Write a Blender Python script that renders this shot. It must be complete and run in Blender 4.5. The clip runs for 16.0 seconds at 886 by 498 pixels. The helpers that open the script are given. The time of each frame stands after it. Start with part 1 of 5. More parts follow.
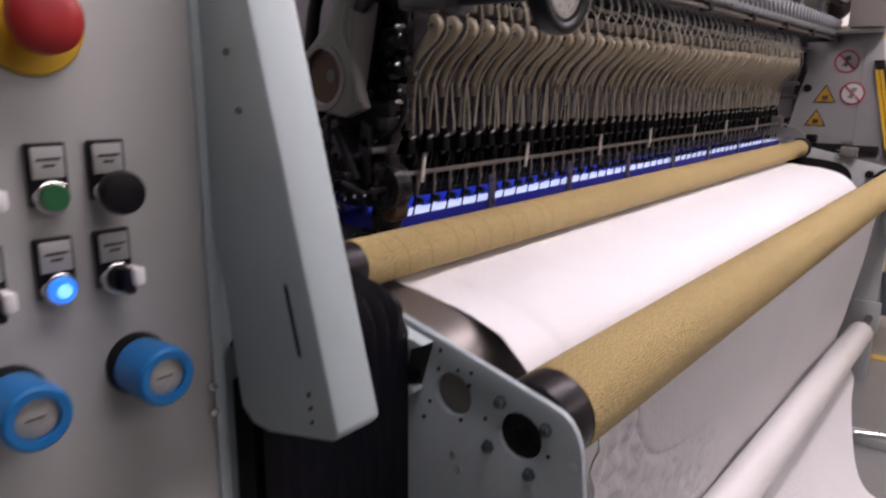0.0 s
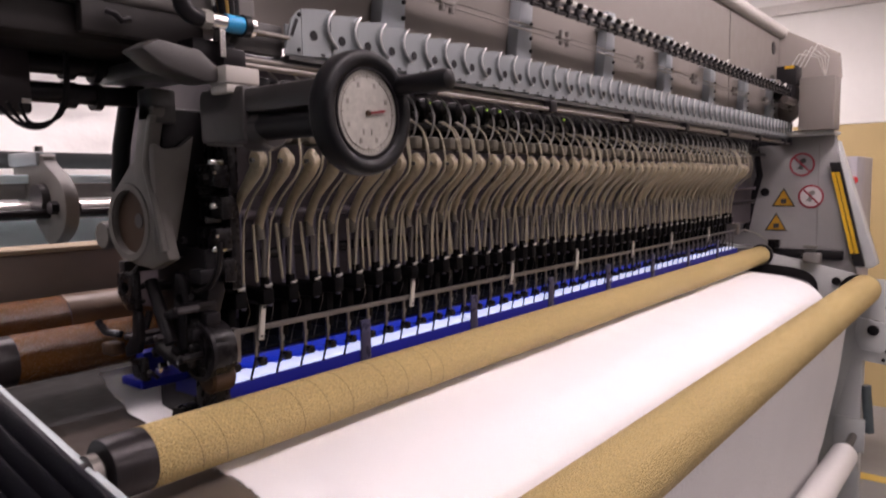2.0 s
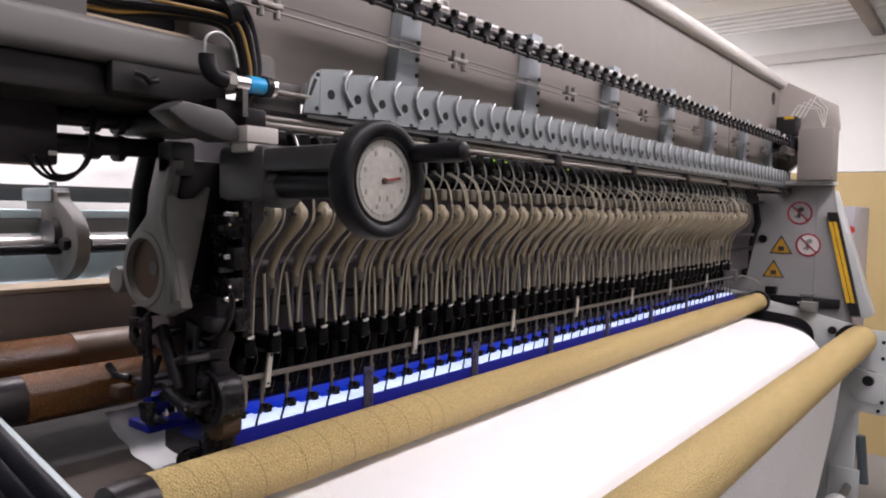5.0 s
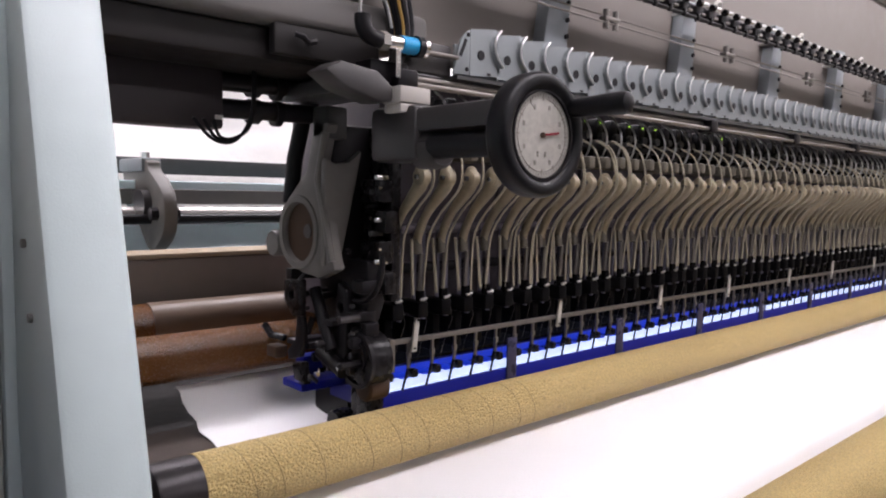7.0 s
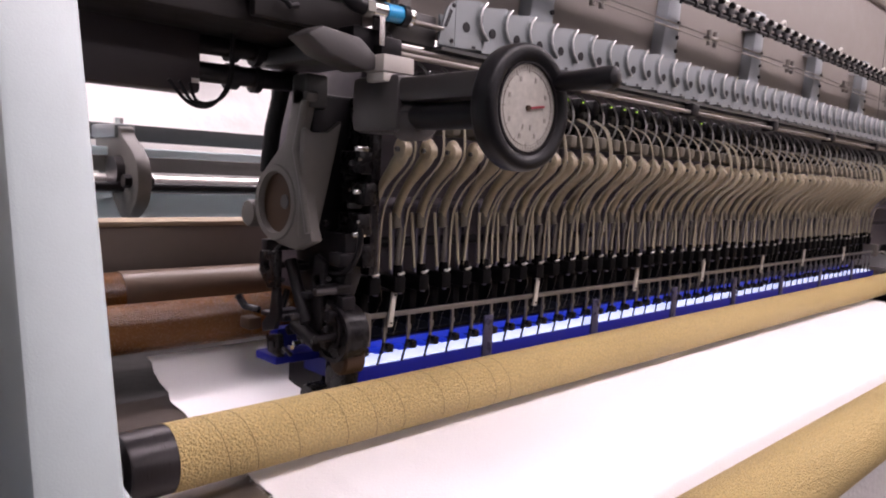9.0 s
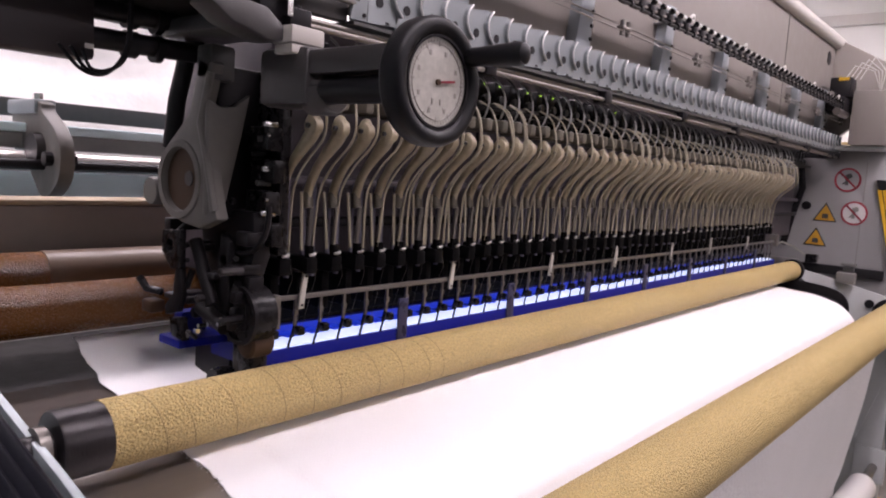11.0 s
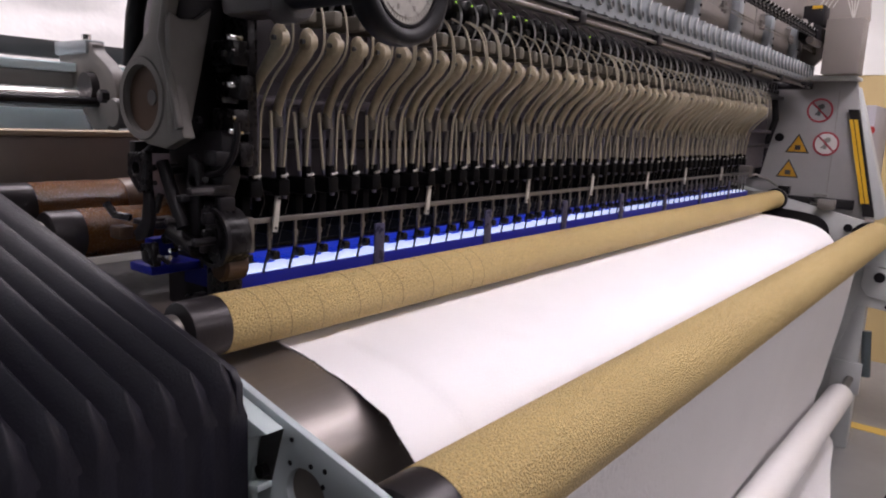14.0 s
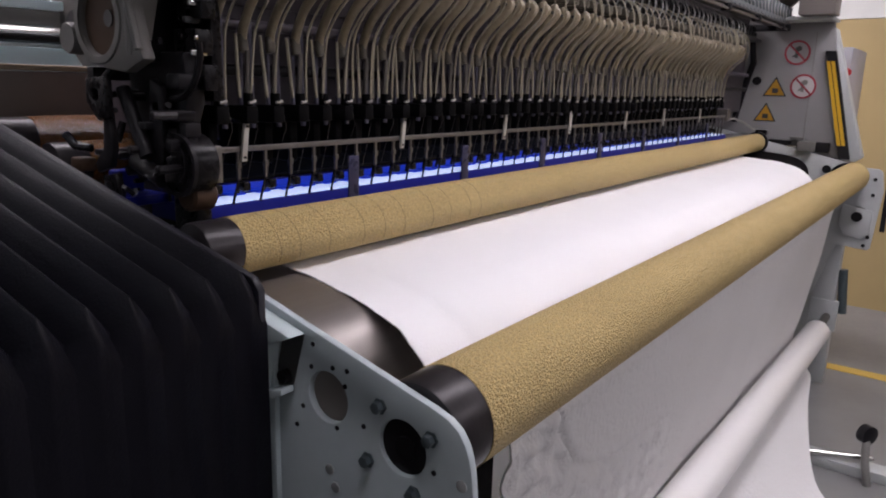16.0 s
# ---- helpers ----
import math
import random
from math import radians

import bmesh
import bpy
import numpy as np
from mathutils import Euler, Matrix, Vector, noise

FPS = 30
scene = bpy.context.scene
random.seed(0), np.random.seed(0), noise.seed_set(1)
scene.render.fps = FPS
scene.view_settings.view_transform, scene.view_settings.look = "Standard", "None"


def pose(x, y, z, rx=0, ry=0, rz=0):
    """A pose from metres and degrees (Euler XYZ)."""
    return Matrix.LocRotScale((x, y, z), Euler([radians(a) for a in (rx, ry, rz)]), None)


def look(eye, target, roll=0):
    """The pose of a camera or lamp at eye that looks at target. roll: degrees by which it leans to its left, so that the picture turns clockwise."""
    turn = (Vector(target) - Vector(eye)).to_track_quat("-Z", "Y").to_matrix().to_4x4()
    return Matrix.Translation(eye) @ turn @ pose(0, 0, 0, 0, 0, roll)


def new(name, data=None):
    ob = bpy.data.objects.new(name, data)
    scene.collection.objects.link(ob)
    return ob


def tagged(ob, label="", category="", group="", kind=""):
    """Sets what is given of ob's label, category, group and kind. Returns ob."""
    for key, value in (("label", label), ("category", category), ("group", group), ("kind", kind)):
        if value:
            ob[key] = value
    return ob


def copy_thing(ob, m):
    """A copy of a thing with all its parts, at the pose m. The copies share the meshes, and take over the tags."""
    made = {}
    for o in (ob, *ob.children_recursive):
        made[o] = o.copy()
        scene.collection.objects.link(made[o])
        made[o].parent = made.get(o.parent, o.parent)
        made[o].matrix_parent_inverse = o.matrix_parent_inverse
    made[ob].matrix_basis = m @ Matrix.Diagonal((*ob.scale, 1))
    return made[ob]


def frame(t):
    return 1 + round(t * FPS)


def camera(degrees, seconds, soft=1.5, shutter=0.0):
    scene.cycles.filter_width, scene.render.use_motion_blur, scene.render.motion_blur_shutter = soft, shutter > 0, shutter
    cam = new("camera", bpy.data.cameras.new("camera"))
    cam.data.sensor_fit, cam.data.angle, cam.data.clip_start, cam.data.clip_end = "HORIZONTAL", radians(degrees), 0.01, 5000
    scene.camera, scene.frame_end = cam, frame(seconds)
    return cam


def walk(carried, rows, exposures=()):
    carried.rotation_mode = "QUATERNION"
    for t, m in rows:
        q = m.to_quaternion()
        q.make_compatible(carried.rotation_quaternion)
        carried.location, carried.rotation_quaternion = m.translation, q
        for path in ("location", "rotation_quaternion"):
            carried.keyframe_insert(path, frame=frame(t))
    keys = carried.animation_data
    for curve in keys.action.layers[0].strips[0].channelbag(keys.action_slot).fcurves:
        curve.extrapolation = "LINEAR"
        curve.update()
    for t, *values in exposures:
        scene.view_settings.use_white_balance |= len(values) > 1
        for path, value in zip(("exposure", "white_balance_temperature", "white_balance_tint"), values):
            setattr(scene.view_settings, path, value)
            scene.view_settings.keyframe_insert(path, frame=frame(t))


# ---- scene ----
cam = camera(63.7, 16.0, soft=2.0, shutter=0.3)
PATH = [
    (0, (-1.027, -0.869, 1.431), (0.496, 0.343, 0.971), 0.8),
    (0.5, (-0.89, -0.849, 1.464), (0.719, 0.3, 1.158), -1.0),
    (1, (-0.763, -0.89, 1.474), (0.78, 0.349, 1.181), 0.0),
    (1.5, (-0.696, -0.916, 1.468), (0.801, 0.38, 1.187), -0.1),
    (2, (-0.695, -0.913, 1.486), (0.871, 0.317, 1.301), -0.8),
    (2.5, (-0.726, -0.907, 1.534), (0.844, 0.33, 1.462), 0.5),
    (3, (-0.731, -0.912, 1.543), (0.845, 0.32, 1.495), 0.8),
    (3.2, (-0.733, -0.917, 1.546), (0.859, 0.294, 1.522), 1.0),
    (5.3, (-0.722, -0.914, 1.524), (0.843, 0.325, 1.403), 0.7),
    (5.5, (-0.724, -0.906, 1.508), (0.821, 0.361, 1.421), -0.2),
    (6, (-0.718, -0.891, 1.524), (0.778, 0.433, 1.436), 1.7),
    (6.5, (-0.713, -0.892, 1.509), (0.636, 0.58, 1.388), 0.2),
    (7, (-0.727, -0.872, 1.498), (0.608, 0.61, 1.343), 1.0),
    (7.5, (-0.734, -0.866, 1.501), (0.614, 0.597, 1.292), 2.0),
    (8, (-0.736, -0.863, 1.498), (0.624, 0.583, 1.258), 2.0),
    (8.5, (-0.726, -0.868, 1.487), (0.669, 0.549, 1.27), 1.8),
    (9, (-0.724, -0.86, 1.487), (0.66, 0.569, 1.282), 2.7),
    (9.5, (-0.721, -0.85, 1.488), (0.65, 0.592, 1.289), 3.1),
    (10, (-0.704, -0.834, 1.501), (0.75, 0.521, 1.276), 4.3),
    (10.2, (-0.693, -0.842, 1.492), (0.825, 0.441, 1.267), 4.4),
    (12.3, (-0.724, -0.874, 1.462), (0.798, 0.407, 1.255), 3.0),
    (12.5, (-0.718, -0.871, 1.467), (0.81, 0.399, 1.236), 3.6),
    (13, (-0.715, -0.867, 1.457), (0.812, 0.4, 1.205), 3.8),
    (13.5, (-0.708, -0.864, 1.439), (0.829, 0.382, 1.147), 3.0),
    (14, (-0.695, -0.864, 1.415), (0.862, 0.342, 1.071), 2.3),
    (14.5, (-0.7, -0.865, 1.398), (0.856, 0.335, 1.026), 1.9),
    (15, (-0.686, -0.86, 1.373), (0.871, 0.309, 0.913), 1.1),
    (15.5, (-0.684, -0.867, 1.364), (0.896, 0.278, 0.926), 0.7),
    (16, (-0.68, -0.861, 1.361), (0.897, 0.285, 0.912), 1.5),
]
walk(cam, [(t, look(eye, target, roll)) for t, eye, target, roll in PATH],
     [(0.0, -0.38, 6350, 26), (1.0, -0.38, 6650, 29), (1.5, -0.36, 6650, 30), (2.0, -0.34, 6700, 29), (2.5, -0.19, 6850, 29), (3.0, -0.15, 6550, 27), (5.5, -0.15, 6250, 19), (7.0, -0.14, 6200, 20), (8.0, -0.08, 6350, 25), (9.5, -0.13, 6500, 31), (10.0, -0.12, 6450, 31), (12.5, -0.15, 6300, 24), (13.5, -0.28, 6300, 24), (14.5, -0.42, 6250, 22), (15.0, -0.48, 6150, 19), (16.0, -0.57, 6100, 21)])

# ---- light ----
world = bpy.data.worlds.new("world")
scene.world = world
world.use_nodes = True
world.node_tree.nodes["Background"].inputs[0].default_value = (0.8, 0.85, 0.9, 1)
world.node_tree.nodes["Background"].inputs[1].default_value = 0.02
scene.view_settings.exposure = 0.0


# ---- materials ----
def material(name, color, rough=0.5, metal=0.0, grain=0.0, scale=40.0, bump=0.0, bump_scale=200.0, stain=0.0, emit=0.0, emit_color=None,
             coat=0.0, bump_dist=0.002, vary=0.0, stretch=None, spec=0.5):
    m = bpy.data.materials.new(name)
    m.use_nodes = True
    nt = m.node_tree
    b = nt.nodes["Principled BSDF"]
    b.inputs["Base Color"].default_value = (*color, 1)
    b.inputs["Roughness"].default_value = rough
    b.inputs["Metallic"].default_value = metal
    b.inputs["Coat Weight"].default_value = coat
    b.inputs["Specular IOR Level"].default_value = spec
    if emit:
        b.inputs["Emission Color"].default_value = (*(emit_color or color), 1)
        b.inputs["Emission Strength"].default_value = emit
    co = nt.nodes.new("ShaderNodeTexCoord")
    src = co.outputs["Object"]
    if stretch:
        mp = nt.nodes.new("ShaderNodeMapping")
        mp.inputs["Scale"].default_value = stretch
        nt.links.new(src, mp.inputs["Vector"])
        src = mp.outputs["Vector"]

    def tex(sc, detail):
        n = nt.nodes.new("ShaderNodeTexNoise")
        n.inputs["Scale"].default_value = sc
        n.inputs["Detail"].default_value = detail
        nt.links.new(src, n.inputs["Vector"])
        return n
    col = None
    if grain or stain:
        fine, big = tex(scale, 6), tex(4.0, 4)
        mix = nt.nodes.new("ShaderNodeMath")
        mix.operation = "MULTIPLY_ADD"
        mix.inputs[1].default_value = grain * 2
        nt.links.new(fine.outputs["Fac"], mix.inputs[0])
        mix2 = nt.nodes.new("ShaderNodeMath")
        mix2.operation = "MULTIPLY_ADD"
        mix2.inputs[1].default_value = stain * 2
        mix2.inputs[2].default_value = 1 - grain - stain
        nt.links.new(big.outputs["Fac"], mix2.inputs[0])
        nt.links.new(mix2.outputs[0], mix.inputs[2])
        hsv = nt.nodes.new("ShaderNodeHueSaturation")
        hsv.inputs["Color"].default_value = (*color, 1)
        if vary:
            info = nt.nodes.new("ShaderNodeObjectInfo")
            vm = nt.nodes.new("ShaderNodeMath")
            vm.operation = "MULTIPLY_ADD"
            vm.inputs[1].default_value = vary
            nt.links.new(info.outputs["Random"], vm.inputs[0])
            nt.links.new(mix.outputs[0], vm.inputs[2])
            nt.links.new(vm.outputs[0], hsv.inputs["Value"])
        else:
            nt.links.new(mix.outputs[0], hsv.inputs["Value"])
        nt.links.new(hsv.outputs["Color"], b.inputs["Base Color"])
        rg = nt.nodes.new("ShaderNodeMath")
        rg.operation = "MULTIPLY_ADD"
        rg.inputs[1].default_value = 0.25
        rg.inputs[2].default_value = rough - 0.125
        nt.links.new(fine.outputs["Fac"], rg.inputs[0])
        nt.links.new(rg.outputs[0], b.inputs["Roughness"])
    if bump:
        n = tex(bump_scale, 3)
        bp = nt.nodes.new("ShaderNodeBump")
        bp.inputs["Strength"].default_value = bump
        bp.inputs["Distance"].default_value = bump_dist
        nt.links.new(n.outputs["Fac"], bp.inputs["Height"])
        nt.links.new(bp.outputs["Normal"], b.inputs["Normal"])
    return m


GREY = material("light_grey_paint", (0.47, 0.49, 0.49), 0.42, grain=0.05, scale=30, stain=0.06, bump=0.08, bump_scale=600)
PLATEBLUE = material("blue_grey_plate_paint", (0.43, 0.49, 0.51), 0.42, grain=0.06, scale=40, stain=0.10, bump=0.08, bump_scale=500)
BOLTSTEEL = material("blued_steel_bolt", (0.10, 0.125, 0.135), 0.35, metal=0.5, grain=0.2, scale=90)
PALE = material("pale_blue_grey_paint", (0.47, 0.55, 0.56), 0.4, grain=0.05, scale=30, stain=0.06, bump=0.08, bump_scale=600)
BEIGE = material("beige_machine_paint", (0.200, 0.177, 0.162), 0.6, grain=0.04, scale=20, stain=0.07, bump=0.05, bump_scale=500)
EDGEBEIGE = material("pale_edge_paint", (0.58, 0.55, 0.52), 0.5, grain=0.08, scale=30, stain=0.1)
# machine beige made paler, as if more light fell on the end plate
LITBEIGE = material("lit_end_cap_beige", (0.30, 0.268, 0.245), 0.55, grain=0.05, scale=20, stain=0.07)
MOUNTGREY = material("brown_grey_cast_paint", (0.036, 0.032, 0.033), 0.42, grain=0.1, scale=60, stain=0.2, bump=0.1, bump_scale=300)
OILBLACK = material("oily_black_plastic", (0.009, 0.008, 0.009), 0.28, grain=0.2, scale=90, stain=0.1, spec=0.2)
MATTBLACK = material("matt_black_steel", (0.0032, 0.003, 0.0035), 0.6, grain=0.3, scale=90, stain=0.2, spec=0.05)
VIOLETSTEEL = material("oiled_violet_steel", (0.060, 0.050, 0.062), 0.45, grain=0.3, scale=50, stain=0.3)
# unseen glow, added to brighten the far ceiling
FILLTOP = material("ceiling_fill_glow", (0.9, 0.9, 0.9), 0.5, emit=240.0, emit_color=(1.0, 0.96, 0.93))
DARKCAST = material("dark_grey_cast_metal", (0.06, 0.06, 0.06), 0.42, grain=0.15, scale=60, stain=0.2, bump=0.1, bump_scale=300, spec=0.25)
BEAMGREY = material("beam_grey_paint", (0.12, 0.112, 0.107), 0.5, grain=0.05, scale=30, stain=0.1)
# brown taken almost to black, the shade of undersides put into the colour
UNDER = material("shaded_brown_underside", (0.011, 0.009, 0.009), 0.55, grain=0.1, scale=30, stain=0.2, spec=0.3)
AMBERCABLE = material("amber_cable", (0.26, 0.15, 0.03), 0.4, grain=0.15, scale=80)
CASTGREY = material("grey_cast_metal_paint", (0.17, 0.165, 0.155), 0.45, grain=0.1, scale=60, stain=0.15, bump=0.15, bump_scale=300)
HOUSINGGREY = material("brown_grey_housing_paint", (0.115, 0.107, 0.098), 0.5, grain=0.15, scale=60, stain=0.3, bump=0.15, bump_scale=300)
PANELGREY = material("control_panel_paint", (0.44, 0.44, 0.42), 0.42, grain=0.04, scale=25, stain=0.07, bump=0.06, bump_scale=700)
DARK = material("dark_oiled_metal", (0.011, 0.0098, 0.0115), 0.38, grain=0.3, scale=60, stain=0.2, spec=0.15)
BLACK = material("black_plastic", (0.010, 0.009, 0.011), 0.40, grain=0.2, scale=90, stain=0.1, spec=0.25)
RUBBER = material("black_rubber", (0.006, 0.006, 0.008), 0.42, grain=0.2, scale=150, bump=0.1, bump_scale=800, spec=0.25)
BELLOWS = material("black_coated_cloth", (0.0055, 0.0051, 0.0105), 0.48, grain=0.3, scale=120, stain=0.3, bump=0.3, bump_scale=300, spec=0.38)
STEEL = material("brushed_steel", (0.30, 0.275, 0.26), 0.32, metal=1.0, grain=0.12, scale=60, stain=0.08, stretch=(1, 14, 14))
TRAY = material("brushed_steel_tray", (0.34, 0.31, 0.295), 0.5, metal=1.0, grain=0.05, scale=40, stain=0.08, stretch=(1, 20, 20))
COMBPAINT = material("comb_grey_paint", (0.215, 0.235, 0.247), 0.38, metal=0.15, grain=0.08, scale=80, stain=0.08)
CLIPGREY = material("ivory_clip", (0.26, 0.25, 0.225), 0.4)
RESIN = material("brown_bearing", (0.050, 0.028, 0.017), 0.55, grain=0.2, scale=60, stain=0.2, spec=0.2)
NAVY = material("navy_cable", (0.006, 0.007, 0.016), 0.4, grain=0.2, scale=80)
CHROME = material("chrome", (0.75, 0.74, 0.73), 0.12, metal=1.0)
ALU = material("aluminium", (0.60, 0.60, 0.60), 0.35, metal=0.7, grain=0.08, scale=80, stain=0.08)
NICKEL = material("dull_nickel_rod", (0.19, 0.175, 0.162), 0.38, metal=0.8, grain=0.1, scale=100)
LEVER = material("khaki_lever_enamel", (0.245, 0.205, 0.140), 0.42, grain=0.3, scale=90, stain=0.3, vary=0.2)
TUBE = material("pale_nylon_tube", (0.25, 0.222, 0.165), 0.4, grain=0.15, scale=90, vary=0.2)
WIRE = material("grey_spring_wire", (0.30, 0.30, 0.29), 0.35, metal=0.5, grain=0.1, scale=100)
CORK = material("yellow_grip_tape", (0.56, 0.415, 0.17), 0.60, grain=0.55, scale=300, stain=0.10, bump=1.0, bump_scale=310, bump_dist=0.008)
SEAM = material("tape_seam", (0.26, 0.185, 0.08), 0.8, grain=0.3, scale=60)
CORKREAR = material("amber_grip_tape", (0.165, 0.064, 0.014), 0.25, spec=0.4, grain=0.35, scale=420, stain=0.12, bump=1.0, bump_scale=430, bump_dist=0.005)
CAP = material("worn_dark_steel", (0.026, 0.022, 0.024), 0.33, metal=0.4, grain=0.35, scale=80, stain=0.35, bump=0.15, bump_scale=300, stretch=(8, 1, 1))
CLOTH = material("white_quilt_cloth", (0.84, 0.83, 0.84), 0.85, grain=0.02, scale=300, stain=0.03, bump=0.35, bump_scale=260, bump_dist=0.0015)
QUILTED = material("white_quilted_cloth", (0.80, 0.79, 0.79), 0.85, grain=0.03, scale=200, stain=0.05, bump=0.8, bump_scale=75, bump_dist=0.005)
PLASTICFILM = material("white_film_tube", (0.88, 0.86, 0.85), 0.35, grain=0.02, scale=40, stain=0.03, bump=0.05, bump_scale=30, coat=0.2)
BATTING = material("white_batting", (0.88, 0.86, 0.84), 0.9, grain=0.04, scale=30, stain=0.06, bump=0.3, bump_scale=12, bump_dist=0.02)
WOOD = material("tan_board", (0.36, 0.28, 0.19), 0.5, grain=0.15, scale=30, stain=0.1, stretch=(1, 14, 14))
BOARDFACE = material("brown_grey_paint", (0.23, 0.185, 0.16), 0.5, grain=0.1, scale=30, stain=0.1)
CYAN = material("light_cyan_paint", (0.62, 0.76, 0.80), 0.4, grain=0.05, scale=30, stain=0.12)
SATIN = material("satin_steel_shaft", (0.78, 0.74, 0.72), 0.34, metal=1.0, grain=0.06, scale=60, stain=0.06)
BLUE = material("blue_anodised_plate", (0.005, 0.009, 0.20), 0.4, spec=0.25, grain=0.1, scale=60, stain=0.1)
BRACKETPALE = material("pale_bracket_plastic", (0.42, 0.40, 0.36), 0.4, grain=0.05, scale=60)
CREAM = material("cream_plastic", (0.40, 0.375, 0.345), 0.45, grain=0.05, scale=60)
BLUELED = material("blue_led_strip", (0.004, 0.011, 0.30), 0.4, emit=0.34, emit_color=(0.02, 0.08, 1.0), grain=0.4, scale=40)
WHITELED = material("white_led_strip", (0.6, 0.66, 0.8), 0.4, emit=0.98, emit_color=(0.60, 0.74, 1.0), grain=0.2, scale=30)
HAZE = material("hazy_steel_strap", (0.05, 0.05, 0.10), 0.3, metal=0.4, grain=0.2, scale=60)
STRUT = material("blue_grey_strut_paint", (0.25, 0.275, 0.295), 0.45, grain=0.05, scale=30, stain=0.1)
BLOCKBROWN = material("brown_guide_block", (0.10, 0.088, 0.068), 0.5, grain=0.2, scale=80, stain=0.2)
SIDEGREY = material("side_frame_paint", (0.235, 0.228, 0.232), 0.5, grain=0.05, scale=25, stain=0.07, bump=0.05, bump_scale=500)
BARSTEEL = material("blued_bar_steel", (0.13, 0.125, 0.17), 0.35, metal=0.7, grain=0.15, scale=90)
THREAD = material("grey_thread", (0.10, 0.09, 0.08), 0.6)
DIAL = material("dial_face", (0.40, 0.385, 0.35), 0.35, grain=0.35, scale=110, stain=0.3)
INK = material("dark_print", (0.05, 0.045, 0.04), 0.6)
RED = material("red_plastic", (0.42, 0.02, 0.02), 0.42, grain=0.05, scale=60)
REDPRINT = material("red_print", (0.26, 0.015, 0.03), 0.5)
YELLOW = material("yellow_plastic", (0.62, 0.36, 0.01), 0.45, grain=0.05, scale=60)
SIGNYELLOW = material("yellow_print", (0.45, 0.23, 0.012), 0.5, grain=0.06, scale=60)
SIGNWHITE = material("white_print", (0.46, 0.44, 0.44), 0.5, grain=0.04, scale=60)
GREEN = material("green_plastic", (0.02, 0.14, 0.05), 0.4)
BLUEKNOB = material("blue_plastic", (0.005, 0.19, 0.52), 0.35, grain=0.05, scale=60, coat=0.2)
BLUELAMP = material("blue_lamp_lens", (0.05, 0.3, 0.8), 0.25, emit=1.0, emit_color=(0.02, 0.22, 1.0))
BLUELAMPCORE = material("blue_lamp_core", (0.3, 0.7, 1.0), 0.25, emit=1.5, emit_color=(0.18, 0.62, 1.0))
LED = material("green_led", (0.3, 0.6, 0.05), 0.3, emit=1.0, emit_color=(0.45, 0.9, 0.05))
BAND = material("sky_blue_band", (0.01, 0.30, 0.60), 0.3)
WHITE = material("white_plastic", (0.62, 0.60, 0.57), 0.4, grain=0.04, scale=60)
GOLD = material("brass", (0.5, 0.36, 0.12), 0.3, metal=1.0)
WALLW = material("white_wall_paint", (0.80, 0.80, 0.77), 0.7, grain=0.03, scale=15, stain=0.05, bump=0.1, bump_scale=120)
# grey picked to keep bounced light low, for walls out of view
LOWBOUNCE = material("low_bounce_grey", (0.33, 0.33, 0.32), 0.7, grain=0.03, scale=15, stain=0.05)
WALLY = material("yellow_wall_paint", (0.47, 0.355, 0.165), 0.6, grain=0.03, scale=15, stain=0.06, bump=0.1, bump_scale=120)
CEIL = material("ceiling_paint", (0.88, 0.88, 0.87), 0.8, grain=0.03, scale=15, stain=0.04)
DIALPRINT = material("faded_dial_print", (0.24, 0.225, 0.20), 0.5)
# cast grey with the shade over sloping arm and comb bracket mixed in
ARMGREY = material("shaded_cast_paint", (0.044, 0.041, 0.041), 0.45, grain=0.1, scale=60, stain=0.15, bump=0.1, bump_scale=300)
FLOORM = material("grey_epoxy_floor", (0.22, 0.22, 0.22), 0.35, grain=0.08, scale=30, stain=0.2)
LINE = material("yellow_floor_paint", (0.60, 0.40, 0.08), 0.5, grain=0.1, scale=40, stain=0.15)
LAMP = material("lamp_diffuser", (0.9, 0.9, 0.9), 0.5, emit=6.0, emit_color=(1.0, 0.96, 0.92))


# ---- mesh helpers ----
def finish(name, bm, mat, parent=None, label="", smooth=True, angle=40):
    me = bpy.data.meshes.new(name)
    bmesh.ops.recalc_face_normals(bm, faces=bm.faces)
    bm.to_mesh(me)
    bm.free()
    me.materials.append(mat)
    if smooth:
        me.polygons.foreach_set("use_smooth", [True] * len(me.polygons))
        me.set_sharp_from_angle(angle=radians(angle))
    ob = new(name, me)
    if parent is not None:
        ob.parent = parent
    if label:
        ob["label"] = label
    return ob


def part(name, bm, mat, parent, label=""):
    return finish(name, bm, mat, parent, label)


def thing(name, label, category, group="", kind="", at=(0, 0, 0)):
    ob = new(name)
    ob.location = at
    ob.empty_display_size = 0.05
    return tagged(ob, label, category, group, kind)


def box(x0, x1, y0, y1, z0, z1, bevel=0.0, bm=None, seg=2):
    bm = bm or bmesh.new()
    r = bmesh.ops.create_cube(bm, size=1)
    vs = r["verts"]
    for v in vs:
        v.co = Vector((x0 + (v.co.x + .5) * (x1 - x0), y0 + (v.co.y + .5) * (y1 - y0), z0 + (v.co.z + .5) * (z1 - z0)))
    if bevel:
        es = list({e for v in vs for e in v.link_edges})
        bmesh.ops.bevel(bm, geom=es, offset=bevel, segments=seg, affect="EDGES", profile=0.5)
    return bm


